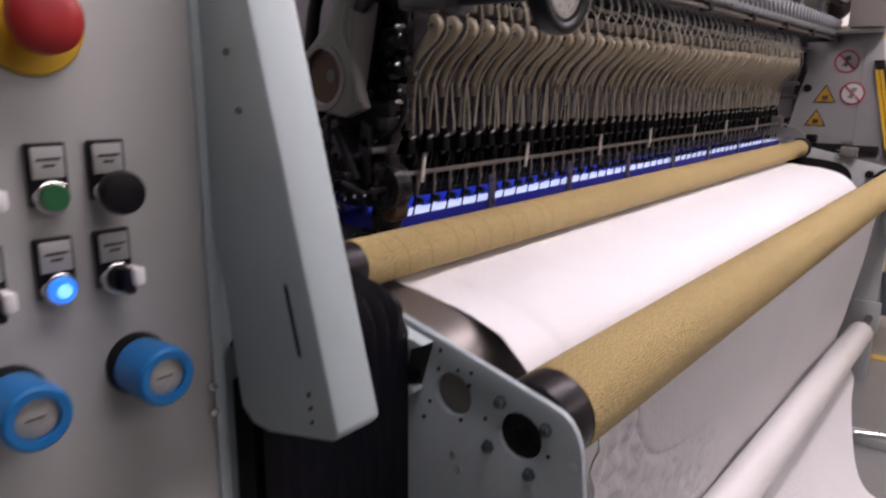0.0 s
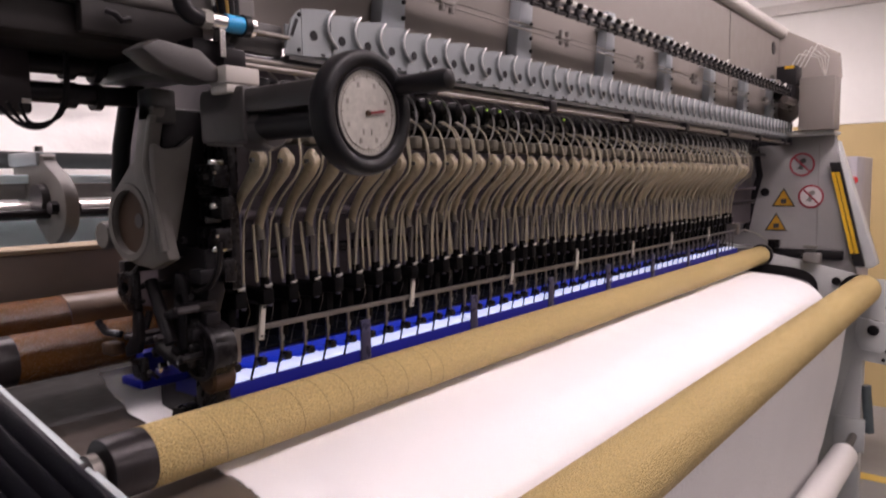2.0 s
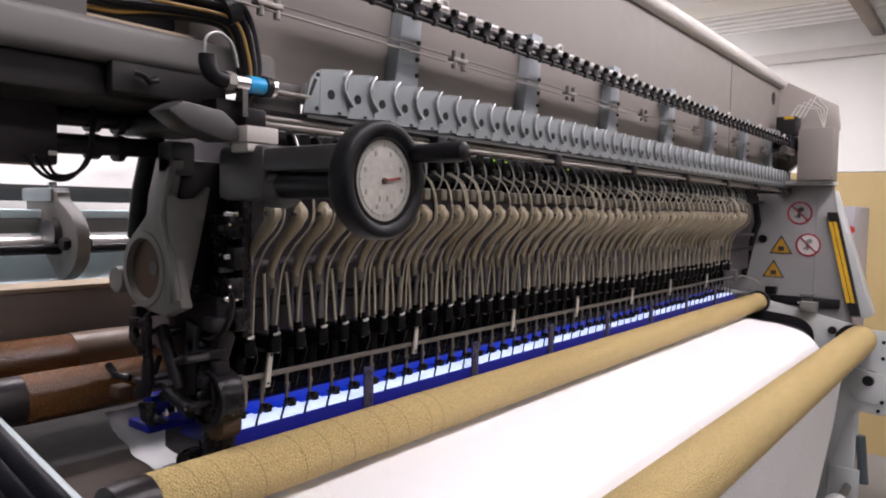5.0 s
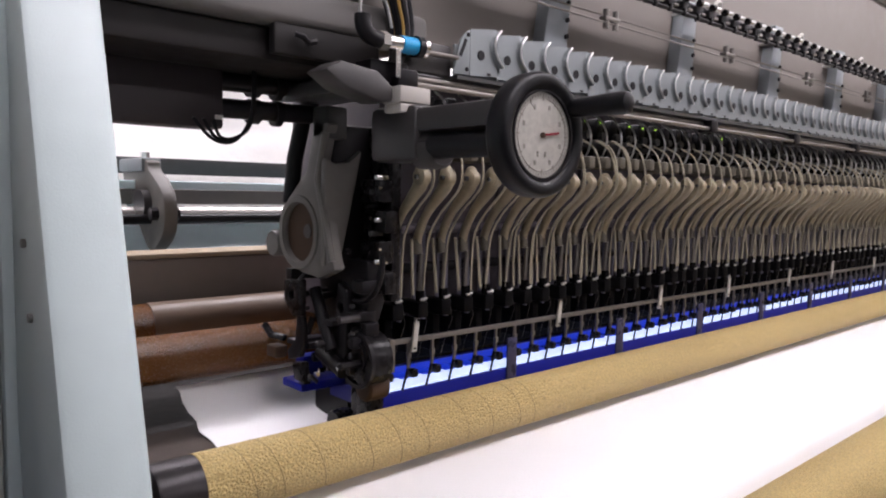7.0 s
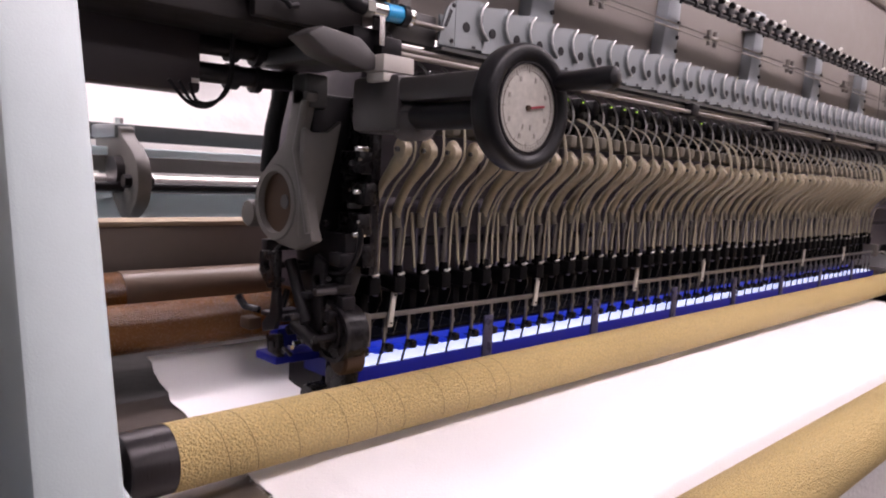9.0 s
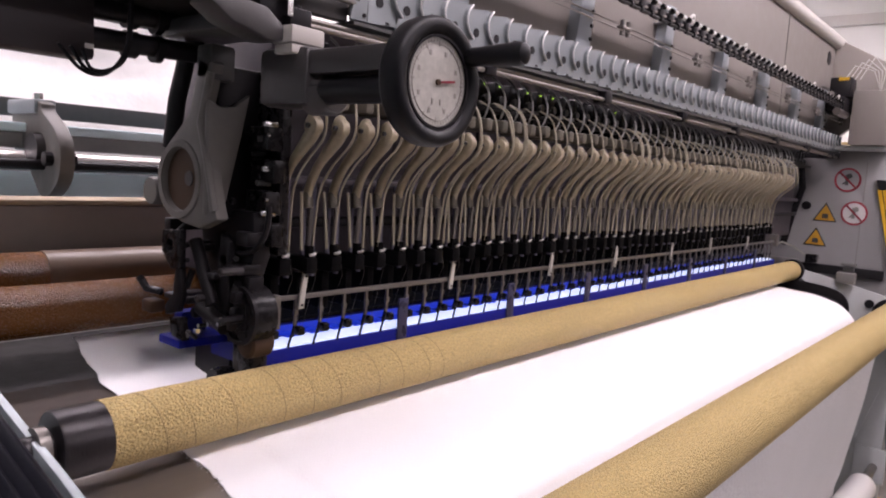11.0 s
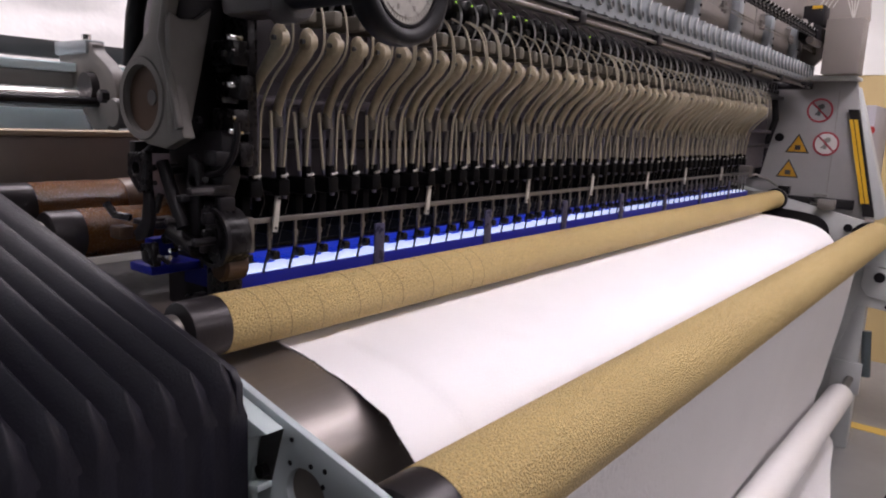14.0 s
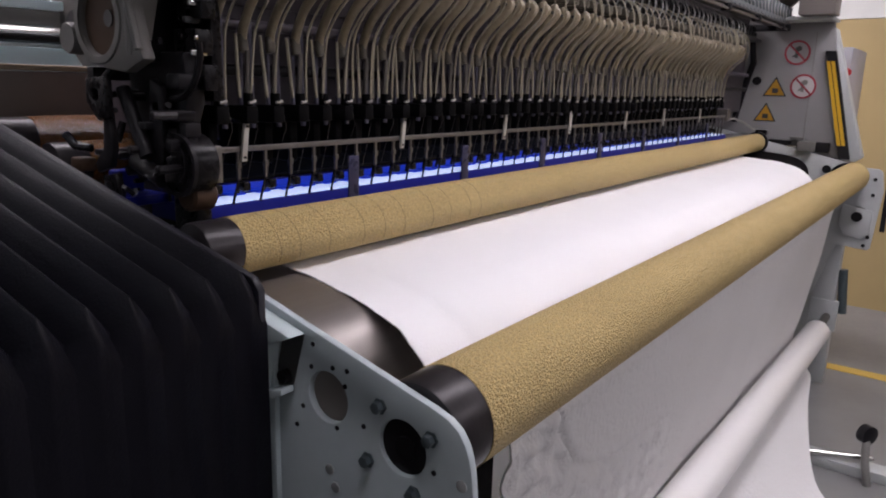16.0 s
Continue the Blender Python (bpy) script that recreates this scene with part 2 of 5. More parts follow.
def rod(p, q, r, seg=16, bm=None, r2=None, bevel=0.0):
    """A round bar from p to q."""
    bm = bm or bmesh.new()
    p, q = Vector(p), Vector(q)
    d = q - p
    m = Matrix.Translation((p + q) / 2) @ d.to_track_quat("Z", "Y").to_matrix().to_4x4()
    res = bmesh.ops.create_cone(bm, cap_ends=True, segments=seg, radius1=r, radius2=r if r2 is None else r2, depth=d.length, matrix=m)
    if bevel:
        vs = set(res["verts"])
        es = [e for v in vs for e in v.link_edges if len(e.link_faces) == 2 and any(len(f.verts) > 4 for f in e.link_faces)]
        bmesh.ops.bevel(bm, geom=list(set(es)), offset=bevel, segments=2, affect="EDGES", profile=0.5)
    return bm


def ring(c, axis, r_out, r_in, depth, seg=40, bm=None, round_=0.0):
    """A turned ring round axis through c."""
    prof = [(r_in, -depth / 2), (r_out - round_, -depth / 2), (r_out, -depth / 2 + round_), (r_out, depth / 2 - round_), (r_out - round_, depth / 2), (r_in, depth / 2)]
    return lathe(c, axis, prof, seg, bm, closed=True)


def lathe(c, axis, prof, seg=32, bm=None, closed=False):
    """Turns a profile of (radius, height) round axis through c."""
    bm = bm or bmesh.new()
    q = Vector(axis).normalized().to_track_quat("Z", "Y").to_matrix().to_4x4()
    m = Matrix.Translation(c) @ q
    rows = []
    for r, h in prof:
        rows.append([bm.verts.new(m @ Vector((r * math.cos(2 * math.pi * k / seg), r * math.sin(2 * math.pi * k / seg), h))) for k in range(seg)])
    n = len(rows)
    for i in range(n if closed else n - 1):
        a, b = rows[i], rows[(i + 1) % n]
        for k in range(seg):
            bm.faces.new((a[k], a[(k + 1) % seg], b[(k + 1) % seg], b[k]))
    if not closed:
        for row in (rows[0], rows[-1]):
            bm.faces.new(row)
    return bm


def tube(points, r, seg=8, bm=None, radii=None, flat=1.0):
    """A bent bar along points."""
    bm = bm or bmesh.new()
    pts = [Vector(p) for p in points]
    rows = []
    side = None
    for i, p in enumerate(pts):
        d = (pts[min(i + 1, len(pts) - 1)] - pts[max(i - 1, 0)]).normalized()
        if side is None:
            side = d.cross(Vector((1, 0, 0)) if abs(d.x) < 0.9 else Vector((0, 0, 1))).normalized()
        side = (side - d * side.dot(d)).normalized()
        up = d.cross(side)
        rr = radii[i] if radii else r
        rows.append([bm.verts.new(p + side * rr * math.cos(2 * math.pi * k / seg) + up * rr * flat * math.sin(2 * math.pi * k / seg)) for k in range(seg)])
    for a, b in zip(rows, rows[1:]):
        for k in range(seg):
            bm.faces.new((a[k], a[(k + 1) % seg], b[(k + 1) % seg], b[k]))
    bm.faces.new(rows[0])
    bm.faces.new(rows[-1])
    return bm


def arc(a, b, c, n=8):
    """Points of a smooth bend from a past b to c."""
    a, b, c = Vector(a), Vector(b), Vector(c)
    return [a * (1 - t) ** 2 + b * 2 * t * (1 - t) + c * t * t for t in [k / n for k in range(n + 1)]]


def plate(axis, at, thick, outline, bevel=0.0, holes=(), bm=None):
    """A flat plate: outline in the two other axes (y, z for x; x, z for y; x, y for z), from at to at + thick."""
    bm = bm or bmesh.new()

    def to(u, v, w):
        return {"x": (w, u, v), "y": (u, w, v), "z": (u, v, w)}[axis]
    loops = [list(outline)] + [[(cu + r * math.cos(-2 * math.pi * k / 28), cv + r * math.sin(-2 * math.pi * k / 28)) for k in range(28)] for cu, cv, r in holes]
    edges = []
    for lp in loops:
        vs = [bm.verts.new(to(u, v, at)) for u, v in lp]
        edges += [bm.edges.new((vs[i], vs[(i + 1) % len(vs)])) for i in range(len(vs))]
    fill = bmesh.ops.triangle_fill(bm, edges=edges, use_beauty=True)
    faces = [g for g in fill["geom"] if isinstance(g, bmesh.types.BMFace)]
    r = bmesh.ops.extrude_face_region(bm, geom=faces)
    mv = [g for g in r["geom"] if isinstance(g, bmesh.types.BMVert)]
    bmesh.ops.translate(bm, verts=mv, vec=Vector(to(0, 0, thick)))
    if bevel:
        bmesh.ops.recalc_face_normals(bm, faces=bm.faces)
        es = [e for e in bm.edges if len(e.link_faces) == 2 and e.calc_face_angle(0) > 0.9]
        bmesh.ops.bevel(bm, geom=es, offset=bevel, segments=2, affect="EDGES", profile=0.5)
    return bm


def sheet(profile, x0, x1, thick, nx=40, wobble=None):
    """Cloth along x over a profile of (y, z), with thickness."""
    bm = bmesh.new()
    n = len(profile)
    tops, bots = [], []
    for j, (y, z) in enumerate(profile):
        a, b = profile[max(j - 1, 0)], profile[min(j + 1, n - 1)]
        t = Vector((b[0] - a[0], b[1] - a[1])).normalized()
        nrm = Vector((t.y, -t.x))
        rt, rb = [], []
        for i in range(nx + 1):
            u = i / nx
            xe = x1(j) if callable(x1) else x1
            xs = x0(j) if callable(x0) else x0
            x = xs + u * (xe - xs)
            if i in (0, nx):
                x += 0.006 * noise.noise(Vector((y * 30 + i, z * 30, 3))) + 0.0025 * noise.noise(Vector((y * 190 + i, z * 190, 5)))
            w = wobble(x, j) if wobble else 0.0
            rt.append(bm.verts.new((x, y + nrm.x * w, z + nrm.y * w)))
            rb.append(bm.verts.new((x, y + nrm.x * (w - thick), z + nrm.y * (w - thick))))
        tops.append(rt)
        bots.append(rb)
    for j in range(n - 1):
        for i in range(nx):
            bm.faces.new((tops[j][i], tops[j][i + 1], tops[j + 1][i + 1], tops[j + 1][i]))
            bm.faces.new((bots[j][i], bots[j + 1][i], bots[j + 1][i + 1], bots[j][i + 1]))
        bm.faces.new((tops[j][0], tops[j + 1][0], bots[j + 1][0], bots[j][0]))
        bm.faces.new((tops[j][nx], bots[j][nx], bots[j + 1][nx], tops[j + 1][nx]))
    for i in range(nx):
        bm.faces.new((tops[0][i], bots[0][i], bots[0][i + 1], tops[0][i + 1]))
        bm.faces.new((tops[-1][i], tops[-1][i + 1], bots[-1][i + 1], bots[-1][i]))
    return bm


def smooth_line(pts, n=6):
    """A rounded line through 2D points."""
    out = []
    for i in range(len(pts) - 1):
        p0, p1, p2, p3 = (Vector(pts[max(i - 1, 0)]), Vector(pts[i]), Vector(pts[i + 1]), Vector(pts[min(i + 2, len(pts) - 1)]))
        for k in range(n):
            t = k / n
            out.append(tuple(0.5 * (2 * p1 + (p2 - p0) * t + (2 * p0 - 5 * p1 + 4 * p2 - p3) * t * t + (3 * p1 - p0 - 3 * p2 + p3) * t ** 3)))
    out.append(tuple(pts[-1]))
    return out


def structure(name, bm, mat, label, category):
    return tagged(finish(name, bm, mat), label, category, kind="structure")


# ---- room ----
structure("floor", box(-6, 8, -6, 6, -0.1, 0.0), FLOORM, "smooth grey factory floor", "floor")
structure("ceiling", box(-6, 8, -6, 6, 2.82, 2.95), CEIL, "pale grey factory ceiling", "ceiling")
structure("wall_east", box(4.6, 4.75, -6, 6, 1.83, 2.82), WALLW, "white painted upper wall", "wall")
structure("wall_east_lower", box(4.596, 4.75, -6, 6, 0, 1.826), WALLY, "ochre yellow painted lower wall", "wall")
# west and south walls are unseen, added grey to limit the bounce
structure("wall_west", box(-6.1, -6, -6, 6, 0, 2.82), LOWBOUNCE, "unseen grey wall added to limit bounced light", "wall")
structure("wall_south", box(-6, 4.6, -6.1, -6, 0, 2.82), LOWBOUNCE, "unseen grey wall added to limit bounced light", "wall")
structure("wall_north", box(-6, 4.6, 6, 6.1, 0, 2.82), WALLW, "white painted wall", "wall")
structure("wall_trim", box(4.56, 4.594, -6, 6, 2.57, 2.64, 0.005), WHITE, "white wall trim", "trim")
structure("floor_marking", box(3.25, 3.33, -4, 4, 0.0, 0.004), LINE, "yellow painted floor line", "marking")
for x in (2.52, 2.64, 2.76, 2.88, 3.0, 3.12, 3.24, 3.86, 3.97, 4.08, 4.19, 4.30):
    structure("trim_ceiling", box(x, x + 0.052, -3.0, 4.0, 2.755, 2.785, 0.006), CEIL, "white ceiling slat", "trim")
structure("ceiling_beam", box(3.44, 3.76, -3.0, 4.0, 2.735, 2.80, 0.004), WALLW, "broad white ceiling beam", "beam")
structure("ceiling_duct", box(3.5, 4.595, -0.285, -0.215, 2.69, 2.733, 0.004), BOARDFACE, "slim brown cable duct under the ceiling", "duct")


def ceiling_lamp(x, y, length, watts):
    """A long lamp below the ceiling, with its light."""
    lamp = thing("ceiling_light", "long white fluorescent ceiling lamp", "lamp", "ceiling lamps", at=(x, y, 2.82))
    part("housing", box(-length / 2, length / 2, -0.16, 0.16, -0.14, -0.09, 0.01), WHITE, lamp)
    part("diffuser", box(-length / 2 + 0.03, length / 2 - 0.03, -0.14, 0.14, -0.152, -0.141), LAMP, lamp)
    # beyond x = 3 the top is a strong fill glow aimed at the ceiling
    part("top_diffuser", box(-length / 2 + 0.03, length / 2 - 0.03, -0.14, 0.14, -0.089, -0.080), FILLTOP if x > 3 else LAMP, lamp)
    for dx in (-length / 2 + 0.3, length / 2 - 0.3):
        part("hanger", rod((dx, 0, -0.09), (dx, 0, 0.0), 0.006, 8), NICKEL, lamp)
    data = bpy.data.lights.new("tube", "AREA")
    data.shape, data.size, data.size_y, data.energy, data.color = "RECTANGLE", length - 0.1, 0.26, watts, (1.0, 0.955, 0.93)
    ob = new("tube_light", data)
    ob.matrix_world = pose(x, y, 2.66)


ceiling_lamp(1.3, -0.85, 4.5, 42)
ceiling_lamp(1.4, -3.2, 4.5, 32)
ceiling_lamp(0.8, 0.95, 4.5, 52)
# added lamp, hidden behind the top panel, brightens the far wall and ceiling
ceiling_lamp(3.6, 1.5, 2.0, 105)

# ---- left control cabinet and cover ----
cabinet = thing("control_cabinet", "grey sheet-metal control cabinet with push buttons", "cabinet")
part("body", box(-1.5, -0.612, -0.22, 0.45, 0.05, 1.95, 0.006), PANELGREY, cabinet)
part("edge_strip", box(-0.611, -0.596, -0.219, 0.40, 0.05, 1.95, 0.003), PALE, cabinet)
for z in (1.103, 1.074):
    part("screw", rod((-0.618, -0.228, z), (-0.618, -0.219, z), 0.005, 12, bevel=0.0015), CHROME, cabinet)


def label_plate(x, z, parent):
    lp = part("label_plate", box(x - 0.0165, x + 0.0165, -0.2275, -0.2195, z - 0.008, z + 0.046, 0.002), BLACK, parent)
    part("insert", box(x - 0.0135, x + 0.0135, -0.2295, -0.2270, z + 0.016, z + 0.043, 0.001), PANELGREY, lp, "grey insert with faint print")
    part("print_bar", box(x - 0.010, x + 0.010, -0.2300, -0.2294, z + 0.031, z + 0.0335), INK, lp)
    part("print_bar", box(x - 0.005, x + 0.005, -0.2300, -0.2294, z + 0.0255, z + 0.028), INK, lp)


def button(x, z, kind):
    b = thing("push_button", {"green": "green push button with chrome ring", "black": "black mushroom push button", "blue": "lit blue push button with chrome ring",
                              "sel": "black and white selector switch"}[kind], "button", "panel buttons")
    label_plate(x, z, b)
    part("bezel", lathe((x, -0.22, z), (0, -1, 0), [(0.0155, 0), (0.0155, 0.008), (0.0145, 0.012), (0.012, 0.013)], 32), CHROME, b)
    if kind == "green":
        part("cap", lathe((x, -0.22, z), (0, -1, 0), [(0.0122, 0.006), (0.0122, 0.0165), (0.011, 0.018)], 32), GREEN, b, "green cap")
    elif kind == "black":
        part("cap", lathe((x, -0.22, z), (0, -1, 0), [(0.011, 0.006), (0.011, 0.02), (0.0195, 0.023), (0.0205, 0.029), (0.0185, 0.036), (0.010, 0.038)], 36), BLACK, b, "black mushroom cap")
    elif kind == "blue":
        cap = part("lens", lathe((x, -0.22, z), (0, -1, 0), [(0.0122, 0.006), (0.0122, 0.016), (0.011, 0.018)], 32), BLUELAMP, b, "glowing blue lens")
        part("core", rod((x, -0.2382, z), (x, -0.2395, z), 0.006, 20), BLUELAMPCORE, cap)
    else:
        part("knob", lathe((x, -0.22, z), (0, -1, 0), [(0.0122, 0.006), (0.0122, 0.018), (0.011, 0.020)], 32), BLACK, b)
        part("grip", box(x - 0.004, x + 0.005, -0.256, -0.238, z - 0.012, z + 0.013, 0.003), BLACK, b)
        part("pointer", box(x + 0.0005, x + 0.0115, -0.262, -0.240, z - 0.003, z + 0.0135, 0.003), material("white_pointer", (0.9, 0.9, 0.89), 0.4), b, "white pointer")


for bx, upper, lower in ((-0.763, "green", "blue"), (-0.711, "black", "sel"), (-0.820, "sel", "sel")):
    button(bx, 1.329, upper)
    button(bx - 0.002, 1.247, lower)


def regulator(x, z):
    r = thing("pressure_regulator", "blue pressure regulator knob with small gauge", "regulator", "panel regulators")
    part("collar", lathe((x, -0.22, z), (0, -1, 0), [(0.031, 0), (0.031, 0.006), (0.027, 0.012), (0.022, 0.012)], 36), BLACK, r, "black ribbed collar")
    part("knob", lathe((x, -0.22, z), (0, -1, 0), [(0.024, 0.008), (0.0280, 0.012), (0.0290, 0.05), (0.0280, 0.057), (0.0255, 0.059), (0.0185, 0.0585), (0.0185, 0.052)], 40), BLUEKNOB, r)
    g = part("gauge", lathe((x, -0.22, z), (0, -1, 0), [(0.0185, 0.0505), (0.0182, 0.0535), (0.017, 0.0545)], 32), DIAL, r, "pale round gauge face")
    part("pointer", box(x - 0.009, x + 0.007, -0.2750, -0.2744, z - 0.0008, z + 0.0008), INK, g)


regulator(-0.698, 1.155)
regulator(-0.813, 1.156)
est = thing("emergency_stop", "red emergency stop on a yellow disc", "button")
part("disc", lathe((-0.763, -0.22, 1.475), (0, -1, 0), [(0.045, 0), (0.045, 0.004), (0.043, 0.006), (0.02, 0.006)], 44), YELLOW, est, "yellow disc")
part("stem", rod((-0.763, -0.224, 1.475), (-0.763, -0.245, 1.475), 0.012, 20), BLACK, est)
part("mushroom", lathe((-0.763, -0.22, 1.475), (0, -1, 0), [(0.014, 0.018), (0.026, 0.022), (0.029, 0.030), (0.028, 0.040), (0.022, 0.045), (0.01, 0.047)], 40), RED, est, "red mushroom head")


def guard_post(name, x0, x1, mirror=False):
    """A sloping sheet-metal cover beside the machine's mouth."""
    g = thing(name, "pale grey sheet-metal guard post with a folded edge", "guard post", "guard posts")
    out = [(-0.20, 1.655), (-0.256, 1.655), (-0.407, 1.098), (-0.395, 1.088), (-0.30, 1.066), (-0.272, 1.067), (-0.252, 1.082), (-0.16, 1.62)]
    part("shell", plate("x", x0, x1 - x0, out, 0.006), PALE, g)
    sx = x0 - 0.0012
    part("slot", plate("x", sx, 0.001, [(-0.339, 1.235), (-0.334, 1.237), (-0.352, 1.168), (-0.357, 1.166)]), BLACK, g)
    for y, z in ((-0.262, 1.455), (-0.277, 1.400)):
        part("screw", rod((x0 - 0.003, y, z), (x0, y, z), 0.0035, 10), CASTGREY, g)
    for k in range(3):
        part("rivet", rod((x0 - 0.0015, -0.366 - 0.002 * k, 1.130 - 0.014 * k), (x0, -0.366 - 0.002 * k, 1.130 - 0.014 * k), 0.0022, 8), DARK, g)
    part("base_plate", box(x0 + 0.005, x1 - 0.005, -0.20, 0.05, 0.0, 1.64), PALE, g)
    return g


guard_post("guard_post", -0.602, -0.543)

# ---- sewing head: body, panel, rails ----
PITCH, FIRST, UNITS = 0.0508, -0.042, 50

head = thing("sewing_head", "long dark machine head of a multi-needle quilting machine", "machine head")
part("beam", box(-0.03, 3.0, 0.06, 0.34, 1.27, 1.70, 0.01), VIOLETSTEEL, head, "dark oiled steel beam")
part("lower_beam", box(-0.03, 2.62, 0.085, 0.20, 1.205, 1.28, 0.006), MATTBLACK, head)
part("shaft", rod((-0.10, 0.035, 1.375), (2.95, 0.035, 1.375), 0.009), DARK, head, "steel shaft")
part("shaft", rod((-0.06, 0.034, 1.440), (2.95, 0.034, 1.440), 0.008), VIOLETSTEEL, head)
part("ledge", box(-0.04, 2.98, -0.005, 0.07, 1.592, 1.604, 0.002), DARK, head)
for k in range(12):
    part("cover_plate", box(0.0 + 0.245 * k, 0.235 + 0.245 * k, 0.052, 0.061, 1.47, 1.585, 0.002), VIOLETSTEEL, head)

panel = thing("top_panel", "beige painted top cover panel of the machine", "machine cover")
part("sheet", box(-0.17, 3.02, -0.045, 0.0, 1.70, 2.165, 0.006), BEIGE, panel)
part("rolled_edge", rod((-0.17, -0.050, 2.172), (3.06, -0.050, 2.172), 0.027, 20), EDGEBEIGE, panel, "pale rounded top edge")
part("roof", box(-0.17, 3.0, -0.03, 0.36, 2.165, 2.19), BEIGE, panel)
part("end_plate", plate("x", 3.024, 0.03, [(0.7, 1.70), (0.7, 2.19), (-0.05, 2.19), (-0.30, 2.05), (-0.31, 1.94), (-0.05, 1.70)], 0.004), LITBEIGE, panel)
for x in (2.235,):
    part("seam", box(x, x + 0.004, -0.0475, -0.0445, 1.72, 2.14), CASTGREY, panel)
part("slot_hole", lathe((2.905, -0.044, 2.085), (0, -1, 0), [(0.03, 0.0), (0.03, 0.003), (0.02, 0.003)], 24), DARK, panel)
for k in range(7):
    x = 0.275 + 0.425 * k
    up = part("upright", plate("y", -0.075, 0.029, [(x - 0.066, 1.74), (x - 0.002, 1.74), (x + 0.012, 1.93), (x - 0.034, 1.93)], 0.004), STRUT, panel, "pale blue-grey bracket")
    for z in (1.772, 1.80, 1.83, 1.875):
        part("bolt", rod((x - 0.010 + 0.07 * (z - 1.74), -0.0745, z), (x - 0.010 + 0.07 * (z - 1.74), -0.079, z), 0.0042, 8), DARK, up)

left_beam = thing("cable_beam", "light grey tubular beam with cable opening", "beam")
part("beam", box(-0.9, -0.04, -0.072, 0.05, 1.704, 1.752, 0.012, seg=4), BEAMGREY, left_beam)
part("upper_plate", box(-0.9, -0.312, -0.062, 0.03, 1.748, 2.15, 0.004), BEAMGREY, left_beam)
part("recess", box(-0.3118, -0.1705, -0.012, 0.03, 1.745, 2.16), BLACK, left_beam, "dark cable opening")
part("recess_floor", box(-0.3115, -0.1705, -0.058, -0.012, 1.7525, 1.756), WOOD, left_beam)
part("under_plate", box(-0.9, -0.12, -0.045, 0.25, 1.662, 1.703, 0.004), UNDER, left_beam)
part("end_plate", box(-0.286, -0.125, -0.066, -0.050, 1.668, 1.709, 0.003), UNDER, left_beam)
part("tie", rod((-0.150, -0.096, 1.788), (-0.135, -0.100, 1.796), 0.019, 12), BLACK, left_beam)
part("latch", tube([(-0.262, -0.074, 1.693), (-0.252, -0.078, 1.690), (-0.244, -0.076, 1.684), (-0.232, -0.074, 1.688)], 0.004, 8), BLACK, left_beam)
for k in range(18):
    r1, r2 = random.uniform(-1, 1), random.uniform(-1, 1)
    if k < 11:
        head_pts = [(-0.33, 1.765 + 0.005 * k + 0.004 * r1), (-0.27, 1.768 + 0.006 * k + 0.006 * r2), (-0.205, 1.776 + 0.003 * k)]
    else:
        head_pts = [(-0.235 + 0.008 * (k - 11), 1.93), (-0.215 + 0.006 * (k - 11), 1.865), (-0.185 + 0.004 * (k - 11), 1.825)]
    pts = smooth_line(head_pts + [(-0.145 + 0.0018 * k, 1.772 + 0.0015 * k), (-0.122 + 0.0016 * k, 1.735), (-0.116 + 0.0010 * k, 1.70), (-0.120, 1.672)])
    part("cable", tube([(x, -0.030 - 0.004 * (k % 5) - 0.055 * min(1, max(0, (x + 0.26) / 0.12)), z) for x, z in pts], 0.0028 if k in (1, 4) else 0.0048), AMBERCABLE if k in (1, 4) else (BLACK, NAVY, RUBBER)[k % 3], left_beam)

# sensor with blue band
sensor = thing("proximity_sensor", "chrome sensor with a sky-blue band and elbow plug", "sensor")
sy, sz = -0.11, 1.696
part("plug", tube(arc((-0.185, sy, sz + 0.028), (-0.188, sy, sz), (-0.158, sy, sz), 6), 0.011, 12), BLACK, sensor, "black elbow plug")
part("nut", rod((-0.158, sy, sz), (-0.146, sy, sz), 0.0125, 6), CLIPGREY, sensor)
part("barrel", rod((-0.146, sy, sz), (-0.124, sy, sz), 0.0105, 20), CHROME, sensor)
part("band", rod((-0.124, sy, sz), (-0.098, sy, sz), 0.0115, 20), BAND, sensor, "sky-blue band")
part("end_ring", rod((-0.098, sy, sz), (-0.088, sy, sz), 0.0145, 20), BLACK, sensor)
part("end_disc", rod((-0.088, sy, sz), (-0.082, sy, sz), 0.0145, 20), CHROME, sensor)
part("clamp", box(-0.135, -0.127, sy - 0.006, sy + 0.006, sz - 0.045, sz), CHROME, sensor)
part("wire", tube([(x, sy + 0.005, z) for x, z in smooth_line([(-0.186, sz + 0.028), (-0.183, sz + 0.05), (-0.165, sz + 0.06), (-0.145, sz + 0.05), (-0.135, sz + 0.02)])], 0.0022), WIRE, sensor)
part("block", box(-0.165, -0.10, -0.10, 0.02, 1.645, 1.674, 0.003), DARK, sensor)

# notched guide comb
comb = thing("guide_comb", "long notched aluminium thread guide rail", "guide rail")
part("back_strip", box(-0.01, 3.03, -0.094, -0.090, 1.668, 1.716, 0.001), COMBPAINT, comb)
part("foot_strip", box(-0.015, 3.03, -0.106, -0.02, 1.664, 1.669), DARKCAST, comb)
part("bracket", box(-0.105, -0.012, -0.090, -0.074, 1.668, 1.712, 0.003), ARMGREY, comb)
part("pin", rod((-0.082, -0.10, 1.694), (-0.010, -0.10, 1.694), 0.004, 10), NICKEL, comb)
lug = part("end_lug", plate("y", -0.103, 0.004, [(-0.020, 1.671), (0.0125, 1.672), (0.0125, 1.738), (0.006, 1.734), (-0.006, 1.722)], 0.001), COMBPAINT, comb)
